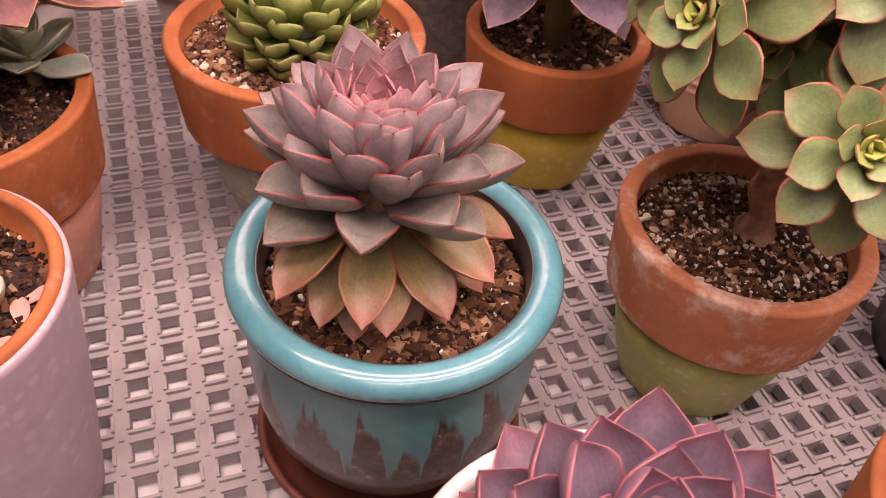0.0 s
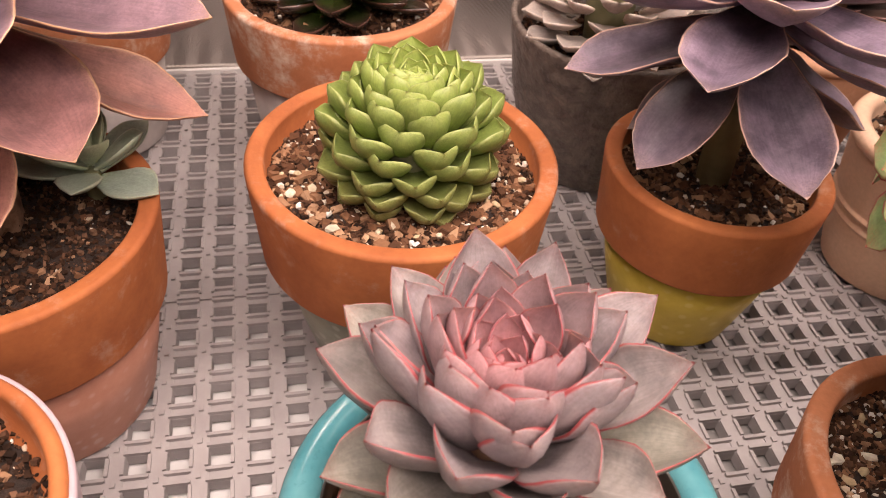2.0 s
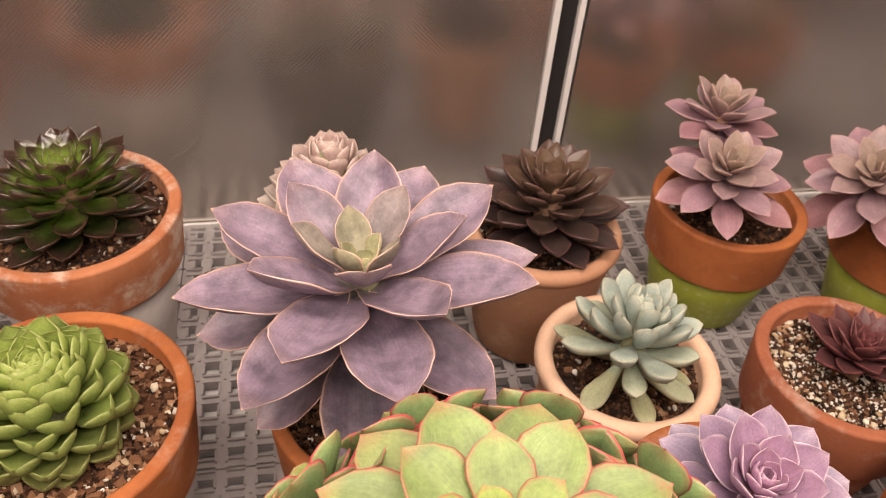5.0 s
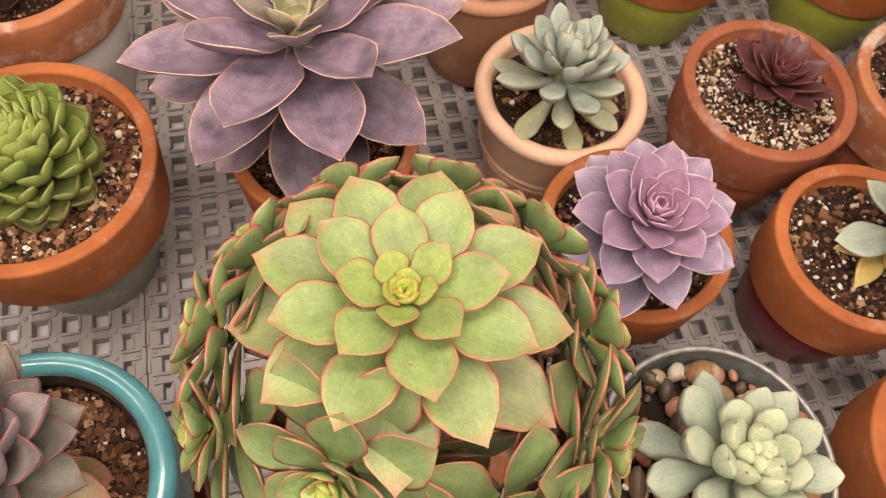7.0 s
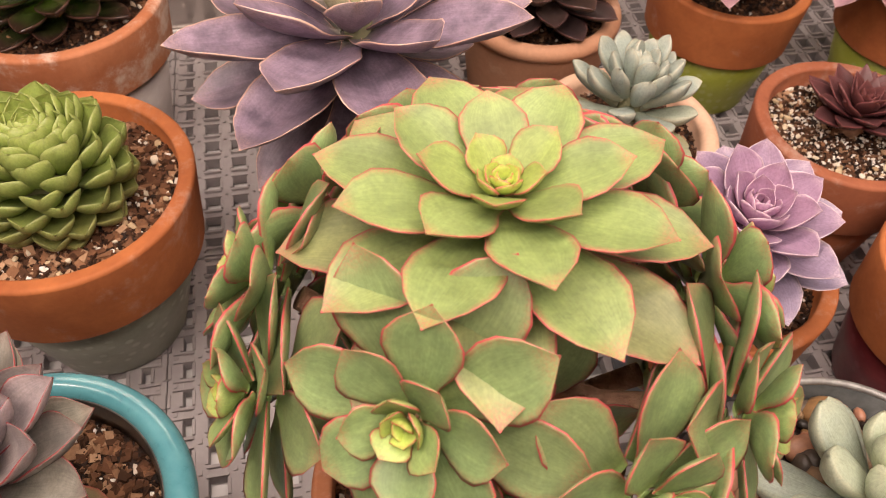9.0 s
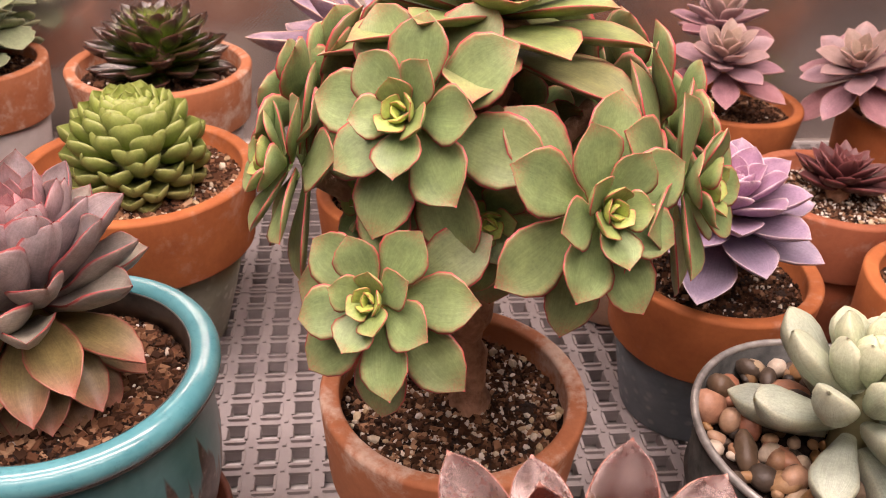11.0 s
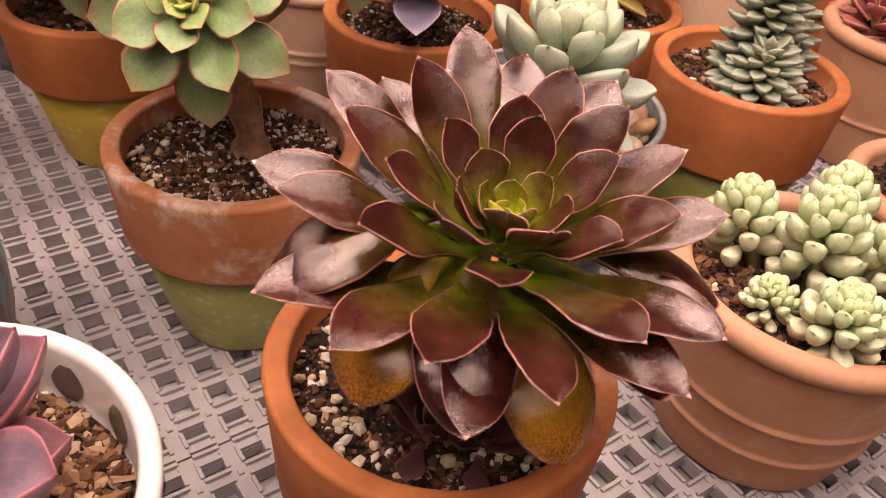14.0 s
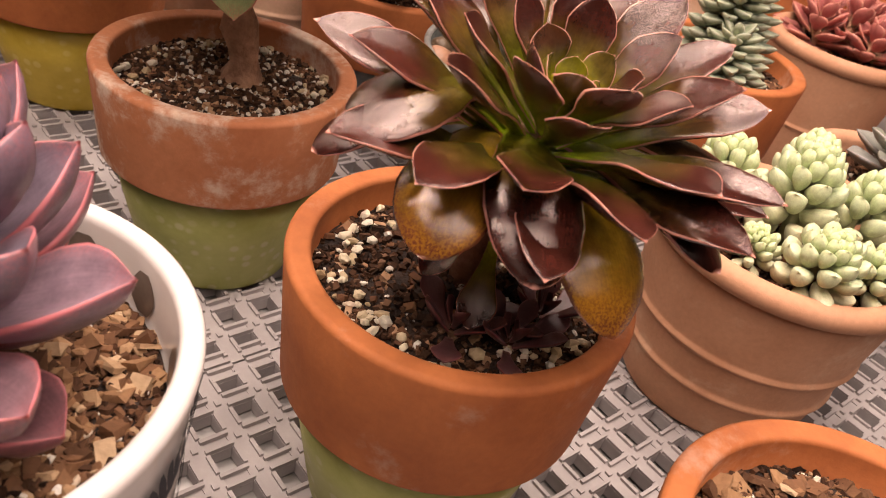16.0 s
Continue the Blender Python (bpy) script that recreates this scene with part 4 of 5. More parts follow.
for k, (az, rr, zz, tilt, big, first, way) in enumerate(SIDE):
    dx, dy = rr * math.cos(radians(az)), rr * math.sin(radians(az))
    limb = core(pl, STEM, [(0, 0.003, 0.08 + 0.02 * (k % 3)), (dx * 0.5, dy * 0.5, zz - 0.022), (dx * 0.86, dy * 0.86, zz - 0.006)], [0.0045, 0.0036, 0.0036], k, "branch")
    lean = pose(dx, dy, zz, 0, 0, az) @ pose(0, 0, 0, 0, tilt, 0)
    rosette(limb, AEON_SIDE, 500 + k, 24, [big * q for q in (0.003, 0.0075, 0.0145, 0.0225, 0.029, 0.032)], [big * q for q in (0.004, 0.0078, 0.0125, 0.0158, 0.0175, 0.018)], (70, 52, 34, 16, 4, -6), (0.008, 0.006, 0.004, 0.001, -0.003, -0.008), (0.0005, 0.001, 0.002, 0.003, 0.004, 0.004), "paddle", (10, 4, -4, -8, -12, -14), 0.20, 0.0021, lean, 1.0, 1.0, first, 0.5, ns=14, spiral=way * 137.508)

# burgundy aeonium
clay_pot(0.220, 0.142, 0.0555, 0.108, "terracotta pot with a pale green painted base", PALE_GREEN_PAINT, None, 0.45, 0.66, 5, bark=220, perlite=110, size=1.0, big=0.004, stones=110)
pl = succulent("aeonium", 0.223, 0.134, 0.094, "glossy burgundy aeonium with a lime-green heart")
core(pl, STEM, [(0, 0.010, -0.003), (0, 0.012, 0.03), (0.002, 0.004, 0.078)], [0.006, 0.0055, 0.006])
rosette(pl, DARK_AEON, 58, 47, (0.006, 0.016, 0.027, 0.038, 0.049, 0.056, 0.060, 0.061, 0.061), (0.006, 0.0095, 0.0135, 0.0152, 0.0160, 0.0165, 0.0168, 0.0170, 0.0170), (76, 67, 61, 56, 50, 44, 38, 33, 28), (0.080, 0.078, 0.076, 0.073, 0.069, 0.066, 0.063, 0.060, 0.058), (0.0005, 0.001, 0.002, 0.003, 0.004, 0.005, 0.005, 0.005, 0.005), "spatula", (10, 6, 0, -8, -14, -20, -25, -28, -30), 0.10, 0.0030, pose(0.004, 0.015, -0.002, 15, 0, 0), 1.0, 1.0, 40, 0.9, wave=0.14, tipturn=0, ns=18, nt=8, keel=0.16, spiral=-137.508)
rosette(pl, DARK_AEON, 59, 9, (0.020, 0.028), (0.010, 0.012), (-20, -50), (0.044, 0.028), (0.005, 0.005), "spatula", (-10, -14), 0.3, 0.002, None, 1.0, 1.0, 10, 1.2, ns=10, age=(0.6, 1.0))
for k, (az, foot, lift, curl, size, wide, mat) in enumerate(((-79, 0.054, 14, -84, 0.072, 0.026, DARK_OLD), (-103, 0.060, 22, -76, 0.071, 0.025, DARK_AEON), (-126, 0.060, 18, -74, 0.066, 0.026, DARK_OLD), (-147, 0.068, 24, -62, 0.061, 0.024, DARK_AEON),
                                                     (-57, 0.060, 16, -54, 0.072, 0.020, DARK_AEON), (-32, 0.062, 16, -50, 0.070, 0.018, DARK_AEON), (-170, 0.060, 12, -56, 0.056, 0.018, DARK_AEON))):
    me = leaf_mesh(size, wide, "ladle", lift, curl, -0.12, 0.0036, 1.0, pose(0, 0.014, foot, 0, 0, az) @ pose(0.004, 0, 0, 0, 0, 0), 18, 8, 0.05, k)
    part("leaf", me, mat, pl, "amber and olive old leaf" if mat is DARK_OLD else "")
for k, (dx, dy) in enumerate(((-0.012, -0.016), (0.004, -0.022), (0.018, -0.010))):
    rosette(pl, WINE, 70 + k, 9, (0.006, 0.022), (0.004, 0.009), (80, 15), (0.012, 0.006), (0.0005, 0.002), "spatula", (0, 0), 0.2, 0.0016, pose(dx, dy, -0.002, 0, 0, 0), ns=8, age=(0.5, 1.0))

# white pot with brush pattern
wp = thing("patterned_pot", 0.083, 0.096, 0, "white glazed pot with black brushed leaf pattern", "flower pot")
turned("body", [(0, 0), *rounded(0.041, 0.003, 0.003, -90, 0, 3), (0.0485, 0.03), (0.0535, 0.07), (0.0568, 0.105), *rounded(0.0562, 0.1185, 0.0030, -20, 180, 8), (0.0515, 0.105), (0.0505, 0.096), (0.03, 0.094), (0, 0.094)], WHITE_GLAZE, wp)
fill(wp, 0.0508, 0.101, 311, 1700, 200, 0.95, light=True, big=0.0056)
rng = random.Random(8)


def on_wall(profile_r, a, z, lift):
    r = profile_r(z) + lift
    return (r * math.cos(a), r * math.sin(a), z)


def outer_r(z):
    return float(np.interp(z, [0.003, 0.03, 0.07, 0.105, 0.118], [0.044, 0.0485, 0.0535, 0.0568, 0.0590]))


def inner_r(z):
    return float(np.interp(z, [0.096, 0.105, 0.118], [0.0505, 0.0515, 0.0535]))


def stroke(a0, z0, a1, z1, w, radius_of, lift, steps=8):
    """A brush stroke that tapers to both ends and lies on the wall of the pot."""
    verts, faces = [], []
    for i in range(steps + 1):
        k = i / steps
        a, z = a0 + (a1 - a0) * k, z0 + (z1 - z0) * k
        half = w * (0.25 + 0.75 * math.sin(math.pi * min(1, k * 0.9 + 0.06)))
        da, dz = (a1 - a0) * radius_of(z), z1 - z0
        n = math.hypot(da, dz) or 1
        for sgn in (-1, 1):
            verts.append(on_wall(radius_of, a - sgn * half * dz / n / radius_of(z), z + sgn * half * da / n, lift))
    for i in range(steps):
        faces.append((2 * i, 2 * i + 1, 2 * i + 3, 2 * i + 2))
    return verts, faces


def merged(name, pieces, mat, parent, label=""):
    verts, faces = [], []
    for v, f in pieces:
        n = len(verts)
        verts += v
        faces += [tuple(n + i for i in q) for q in f]
    return part(name, mesh_of(name, verts, faces), mat, parent, label)


def brush_mark(a, z, way, size):
    """A fern-like brush mark: a crescent with pointed fingers along its upper side, on a short stem with a dab at its top."""
    pieces, n = [], 7

    def spine(k):
        return a + way * (k - 0.45) * 0.36 * size, z + size * (0.026 * (k - 0.4) ** 2 - 0.004)

    for i in range(n):
        (a0, z0), (a1, z1) = spine(i / n - 0.03), spine((i + 1) / n + 0.03)
        pieces.append(stroke(a0, z0, a1, z1, 0.0026 * size, outer_r, 0.0006, 4))
        reach = size * (0.0085 + 0.0055 * math.sin(math.pi * (i + 0.7) / n)) * rng.uniform(0.85, 1.15)
        pieces.append(stroke(a0, z0, a0 + way * (0.035 + 0.05 * i / n) * size, z0 + reach, 0.0015 * size, outer_r, 0.0009, 6))
        if i % 2:
            pieces.append(stroke(a1, z1, a1 + way * 0.03 * size, z1 - 0.005 * size, 0.0010 * size, outer_r, 0.0006, 4))
    top = spine(0.1)
    pieces.append(stroke(top[0], top[1] + 0.004, top[0] - way * 0.02, top[1] + 0.0125 * size, 0.0009, outer_r, 0.0005, 5))
    pieces.append(stroke(top[0] - way * 0.035, top[1] + 0.0125 * size, top[0] + way * 0.015, top[1] + 0.0155 * size, 0.0016 * size, outer_r, 0.0005, 5))
    return pieces


for row, z0 in enumerate((0.097, 0.072, 0.047, 0.022)):
    for k in range(13):
        a = 2 * math.pi * (k + 0.5 * (row % 2)) / 13 + rng.uniform(-0.06, 0.06)
        merged("brush_mark", brush_mark(a, z0 + rng.uniform(-0.003, 0.003), 1 if (k + row) % 2 else -1, rng.uniform(0.95, 1.15)), INK, wp)
for k in range(13):
    a = 2 * math.pi * k / 13 + rng.uniform(-0.08, 0.08)
    merged("inner_dab", [stroke(a, 0.1035, a + rng.uniform(-0.05, 0.05), 0.1150, 0.0058, inner_r, -0.0005)], INK_BROWN, wp)
pl = succulent("echeveria", 0.078, 0.091, 0.100, "smoky lilac echeveria with red leaf edges")
core(pl, STEM, [(0, 0, -0.002), (0, 0, 0.02), (0, 0, 0.05)], [0.009, 0.009, 0.006])
rosette(pl, SMOKY_RED, 63, 62, (0.012, 0.026, 0.038, 0.045, 0.045, 0.038), (0.009, 0.016, 0.022, 0.0245, 0.0245, 0.022), (84, 72, 58, 42, 24, 0), (0.068, 0.060, 0.050, 0.040, 0.029, 0.016), (0.001, 0.005, 0.008, 0.010, 0.011, 0.011), "pointed", (4, 8, 12, 14, 12, 8), 0.34, 0.0044, grow=1.0, tipturn=16, keel=0.16, ns=14, nt=8)

# zinc bucket with pebbles
bk = thing("zinc_bucket", 0.305, 0.313, 0, "weathered zinc bucket filled with river pebbles", "bucket")
R = 0.0575
turned("body", [(0, 0.003), (0.0435, 0.003), (0.0440, 0.0), (0.0452, 0.0), (0.0458, 0.004), (0.0485, 0.030), (0.0500, 0.0318), (0.0487, 0.0336), (0.0520, 0.066), (0.0536, 0.0678), (0.0522, 0.0696), (0.0555, 0.102), (0.0545, 0.102), (0.0520, 0.088), (0.0, 0.086)], ZINC, bk, wobble=0.006)
turned("rolled_edge", rounded(0.0562, 0.1025, 0.0017, 0, 360, 10), ZINC_EDGE, bk, "worn light edge")
soil_disc(bk, 0.052, 0.089, None, 0.004, 5)
scatter("pebble_layer", bk, PEBBLES, 260, 0.050, 0.0915, 0.0055, 0.0165, 0.7, 56, "pebble", 0.004, label="mixed brown, pink and cream river pebbles")
pl = succulent("ghost_plant", 0.306, 0.306, 0.094, "pale grey-green fat-leaved succulent among pebbles")
core(pl, STEM_GREEN, [(0, 0, -0.004), (0, 0, 0.02), (0, 0, 0.045)], [0.007, 0.007, 0.006])
rosette(pl, GHOST, 77, 32, (0.010, 0.023, 0.032, 0.038, 0.038), (0.0065, 0.0125, 0.0160, 0.0178, 0.0175), (82, 64, 44, 22, -4), (0.050, 0.044, 0.036, 0.026, 0.014), (0.001, 0.004, 0.006, 0.008, 0.008), "obovate", (4, 10, 14, 14, 8), 0.10, 0.0105, grow=1.0, ns=14, nt=8)

# lilac rosette
clay_pot(0.254, 0.430, 0.0545, 0.098, "terracotta pot with a slate-blue painted base", BLUE_PAINT, None, 0.44, 0.66, 6, bark=260, perlite=220, size=0.8)
pl = succulent("echeveria", 0.252, 0.418, 0.085, "lilac echeveria rosette with pale leaf edges")
core(pl, STEM, [(0.002, 0.01, -0.004), (0, 0.004, 0.03), (0, 0, 0.062)], [0.006, 0.006, 0.006])
rosette(pl, LILAC_ROSE, 81, 39, (0.006, 0.018, 0.031, 0.036, 0.040, 0.045), (0.006, 0.0135, 0.0205, 0.0235, 0.025, 0.026), (86, 66, 46, 28, 10, -7), (0.070, 0.065, 0.060, 0.054, 0.049, 0.036), (0.0015, 0.0025, 0.0035, 0.0045, 0.005, 0.006), "broad", (4, 2, 0, -2, -4, -6), 0.28, 0.0026, pose(-0.0015, 0.003, -0.001, 8, 0, 0), 1.0, 1.0, 219, 0.4, tipturn=6, keel=0.12)

# peach pot with the blue-grey echeveria
round_lip_pot(0.199, 0.520, 0.0535, 0.092, "peach clay pot with a thick rolled lip", PEACH, 0.70, 7, (0.42, 0.5), bark=200, perlite=90)
pl = succulent("echeveria", 0.197, 0.510, 0.080, "blue-grey fleshy echeveria, spotted at the lower leaves")
core(pl, STEM_GREEN, [(0, 0, -0.004), (0, 0, 0.02), (0, 0, 0.04)], [0.007, 0.007, 0.005])
rosette(pl, SILVER_BLUE, 91, 46, (0.010, 0.022, 0.030, 0.033, 0.031), (0.006, 0.0105, 0.0130, 0.0135, 0.0125), (84, 70, 50, 18, -34), (0.056, 0.050, 0.042, 0.030, 0.014), (0.001, 0.003, 0.006, 0.007, 0.007), "obovate", (4, 10, 14, 14, 10), 0.15, 0.0066, None, 1.0, 1.0, 0, 1.8, ns=12)

# wine-red sempervivum
clay_pot(0.322, 0.550, 0.054, 0.100, "reddish terracotta pot with a chalky rim", TERRACOTTA_RED, CHALKY_RED, 0.42, 0.68, 8, bark=500, perlite=1700, size=0.75, stones=90)
pl = succulent("sempervivum", 0.324, 0.553, 0.089, "dark wine-red sempervivum rosette")
core(pl, STEM, [(0, 0, -0.004), (0, 0, 0.006), (0, 0, 0.014)], [0.007, 0.007, 0.005])
rosette(pl, WINE, 95, 36, (0.007, 0.036), (0.006, 0.018), (80, 10), (0.022, 0.008), (0.001, 0.004), "lance", (0, 10), 0.25, 0.0026, ns=9)

# maroon pot
clay_pot(0.382, 0.455, 0.053, 0.099, "terracotta pot with a maroon painted base", MAROON_PAINT, None, 0.45, 0.70, 9, bark=260, perlite=190)
pl = succulent("graptopetalum", 0.388, 0.452, 0.087, "grey-green leggy succulent with yellowing lower leaves")
core(pl, STEM, [(0, 0, -0.004), (0.004, 0.002, 0.03), (0.012, 0.004, 0.075)], [0.006, 0.005, 0.004])
rosette(pl, GHOST, 98, 26, (0.010, 0.036), (0.007, 0.020), (80, -10), (0.082, 0.026), (0.001, 0.006), "broad", (0, 6), 0.2, 0.0045, pose(0.010, 0.002, 0, 0, 0, 0), ns=9)
for k, (az, z) in enumerate(((-170, 0.016), (-120, 0.012), (170, 0.020), (-60, 0.016))):
    part("leaf", leaf_mesh(0.028, 0.014, "lance", -4, -12, 0.2, 0.003, 1.0, pose(0, 0, z, 0, 0, az), 9, 6, 0, k), YELLOW_LEAF, pl, "yellowing old leaf")

# back row
clay_pot(-0.137, 0.502, 0.0635, 0.123, "wide weathered terracotta pot with a pale grey base", GREY_PAINT, TERRACOTTA_STAINED, 0.32, 0.68, 10, 0.88, bark=320, perlite=120)
pl = succulent("echeveria", -0.138, 0.504, 0.106, "glossy black-green echeveria with a bright green heart")
core(pl, STEM, [(0, 0, -0.004), (0, 0, 0.02), (0, 0, 0.04)], [0.009, 0.009, 0.006])
rosette(pl, BLACK_GREEN, 101, 72, (0.009, 0.023, 0.036, 0.044, 0.043), (0.006, 0.012, 0.017, 0.0195, 0.0195), (80, 52, 30, 12, -4), (0.040, 0.036, 0.028, 0.018, 0.007), (0.001, 0.005, 0.008, 0.009, 0.010), "pointed", (0, 6, 10, 12, 8), 0.34, 0.0036, grow=1.0, tipturn=16)

rp = thing("stoneware_pot", 0.012, 0.570, 0, "dark brown stoneware pot with a woven relief", "flower pot")
turned("body", [(0, 0), *rounded(0.040, 0.004, 0.004, -90, -10, 4), (0.050, 0.025), (0.0575, 0.055), (0.0615, 0.088), *rounded(0.0610, 0.0975, 0.0022, -20, 180, 6), (0.0570, 0.085), (0.03, 0.08), (0, 0.08)], IRON, rp, wobble=0.012)
fill(rp, 0.0568, 0.086, 411, 300, 120, 0.9)
pl = succulent("echeveria", 0.006, 0.557, 0.086, "shell-pink and cream compact echeveria rosette")
core(pl, STEM_GREEN, [(0, 0, -0.004), (0, 0, 0.03), (0, 0, 0.08)], [0.012, 0.014, 0.008])
rosette(pl, SHELL_PINK, 107, 92, (0.008, 0.029), (0.008, 0.0215), (84, -10), (0.077, 0.008), (0.002, 0.016, 0.022, 0.024), "pointed", (0, 18), 0.34, 0.003, grow=0.5, fall=1.2, tipturn=10, ns=9)

round_lip_pot(0.133, 0.612, 0.053, 0.100, "pale two-tone terracotta pot", TERRACOTTA_PALE, 0.70, 11, (), bark=220, perlite=60)
pl = succulent("echeveria", 0.134, 0.610, 0.090, "chocolate-brown glossy echeveria rosette")
core(pl, STEM, [(0, 0, -0.004), (0, 0, 0.025), (0, 0, 0.05)], [0.009, 0.009, 0.006])
rosette(pl, CHOCOLATE, 111, 56, (0.008, 0.022, 0.036, 0.044, 0.042), (0.007, 0.014, 0.019, 0.021, 0.021), (82, 56, 32, 12, -4), (0.046, 0.041, 0.032, 0.020, 0.008), (0.001, 0.005, 0.008, 0.010, 0.010), "pointed", (0, 6, 10, 12, 8), 0.34, 0.0032, grow=1.0, tipturn=12, ns=9)

clay_pot(0.256, 0.690, 0.0545, 0.095, "terracotta pot with a lime-green painted base", LIME_PAINT, None, 0.44, 0.68, 12, bark=220, perlite=50)
pl = succulent("graptoveria", 0.250, 0.688, 0.083, "dusky pink two-headed graptoveria")
core(pl, STEM, [(0, 0, -0.004), (-0.004, -0.006, 0.03), (-0.008, -0.012, 0.055)], [0.006, 0.005, 0.005])
core(pl, STEM, [(0, 0.002, -0.004), (-0.01, 0.012, 0.04), (-0.016, 0.022, 0.066)], [0.006, 0.005, 0.005])
rosette(pl, DUSKY_PINK, 121, 28, (0.012, 0.045), (0.008, 0.023), (78, -16), (0.062, 0.040), (0.001, 0.005), "broad", (0, 2), 0.26, 0.003, pose(-0.008, -0.012, 0, 16, 0, 0), 0.65, 0.9)
rosette(pl, DUSKY_PINK, 122, 24, (0.012, 0.042), (0.008, 0.022), (78, -8), (0.072, 0.056), (0.001, 0.005), "broad", (0, 2), 0.26, 0.003, pose(-0.016, 0.022, 0, 0, 0, 0), 0.65, 0.9)

clay_pot(0.393, 0.724, 0.0545, 0.094, "terracotta pot with a lime-green painted base", LIME_PAINT, None, 0.44, 0.68, 13, bark=220, perlite=50)
pl = succulent("graptoveria", 0.383, 0.718, 0.082, "dusky pink graptoveria leaning out of its pot")
core(pl, STEM, [(0, 0, -0.004), (-0.02, -0.012, 0.02), (-0.042, -0.024, 0.048)], [0.006, 0.005, 0.005])
rosette(pl, DUSKY_PINK, 131, 26, (0.012, 0.050), (0.008, 0.026), (78, -20), (0.012, -0.010), (0.001, 0.005), "broad", (0, 2), 0.26, 0.003, pose(-0.042, -0.024, 0.048, 22, -22, 0), 0.65, 0.9)
pl = succulent("kalanchoe", 0.406, 0.714, 0.082, "small kalanchoe with yellow and green leaves")
core(pl, STEM_GREEN, [(0, 0, -0.004), (0.002, 0, 0.03), (0.004, 0, 0.055)], [0.004, 0.003, 0.003])
rosette(pl, FELT_GREEN, 135, 12, (0.008, 0.022), (0.006, 0.017), (70, -10), (0.056, 0.020), (0.001, 0.004), "round", (0, 0), 0.2, 0.0024, ns=9, scallop=0.12)
for k in range(4):
    part("leaf", leaf_mesh(0.034, 0.020, "round", -30, -24, 0.15, 0.0022, 1.0, pose(0.002, 0, 0.032 - 0.004 * k, 0, 0, -110 + 42 * k), 10, 6, 0, k, scallop=0.1), YELLOW_LEAF, pl, "yellow leaf")

clay_pot(0.430, 0.585, 0.054, 0.100, "plain terracotta pot of dark soil", TERRACOTTA_RED, TERRACOTTA_STAINED, 0.42, 0.68, 14, bark=200, perlite=160)

# left side
clay_pot(-0.2095, 0.296, 0.0655, 0.107, "large terracotta pot with a salmon painted base", SALMON_PAINT, None, 0.43, 0.72, 15, 0.9, soil=0.016, bark=300, perlite=60, size=0.7)
pl = succulent("echeveria", -0.226, 0.328, 0.094, "large purple-pink echeveria with golden leaf edges")
core(pl, STEM, [(0.016, -0.024, -0.004), (0.008, -0.010, 0.04), (0, 0, 0.11)], [0.009, 0.008, 0.007])
rosette(pl, LILAC_WARM, 152, 38, (0.018, 0.046, 0.072, 0.088, 0.094, 0.090, 0.078), (0.012, 0.027, 0.040, 0.046, 0.048, 0.047, 0.043), (76, 54, 34, 18, 4, -14, -40), (0.128, 0.122, 0.114, 0.104, 0.092, 0.078, 0.060), (0.001, 0.003, 0.005, 0.006, 0.007, 0.008, 0.008), "broad", (-2, 4), 0.16, 0.0032, None, 1.0, 1.0, 30, 0.8, wave=0.08, tipturn=6, ns=20, nt=8, keel=0.28)
pl = succulent("echeveria", -0.186, 0.334, 0.092, "small grey-green offset rosette rooted in the soil")
core(pl, STEM_GREEN, [(0, 0, -0.004), (0, 0, 0.008), (0, 0, 0.014)], [0.004, 0.004, 0.003])
rosette(pl, GHOST, 155, 14, (0.010, 0.036), (0.008, 0.020), (76, 8), (0.024, 0.010), (0.001, 0.003), "broad", (0, 0), 0.25, 0.003, ns=10)

pot = thing("flower_pot", -0.145, 0.166, 0, "lilac-painted pot with an orange clay inside", "flower pot")
turned("body", [(0, 0), *rounded(0.036, 0.003, 0.003, -90, 0, 3), (0.0470, 0.06), (0.0545, 0.1245), (0.0545, 0.1275), (0.0530, 0.1280), (0.050, 0.12)], LILAC_PAINT, pot)
turned("lip", [(0.0530, 0.1278), *rounded(0.0505, 0.1280, 0.0024, 20, 180, 6), (0.0472, 0.118), (0.03, 0.112), (0, 0.112)], TERRACOTTA, pot, "bare orange clay lip")
fill(pot, 0.0474, 0.1165, 611, 200, 60, 0.9)
pl = succulent("pachyphytum", -0.138, 0.178, 0.116, "white fat-leaved pachyphytum with dry leaves beside it")
core(pl, STEM_GREEN, [(0, 0, -0.004), (0, 0, 0.012), (0, 0, 0.03)], [0.005, 0.005, 0.004])
rosette(pl, GHOST, 161, 16, (0.010, 0.026), (0.008, 0.015), (80, -6), (0.032, 0.006), (0.001, 0.005), "bean", (0, 16), 0.1, 0.010, ns=10, nt=8)
for k in range(3):
    me = leaf_mesh(0.013, 0.006, "lance", 12, -30, 0.5, 0.0008, 1.0, pose(0.030 + 0.004 * k, -0.002 - 0.008 * k, 0.002, 0, 0, 40 + 80 * k), 8, 6, 0.2, k)
    part("dry_leaf", me, DRY_PINK, pl, "dry shrivelled pink leaf")

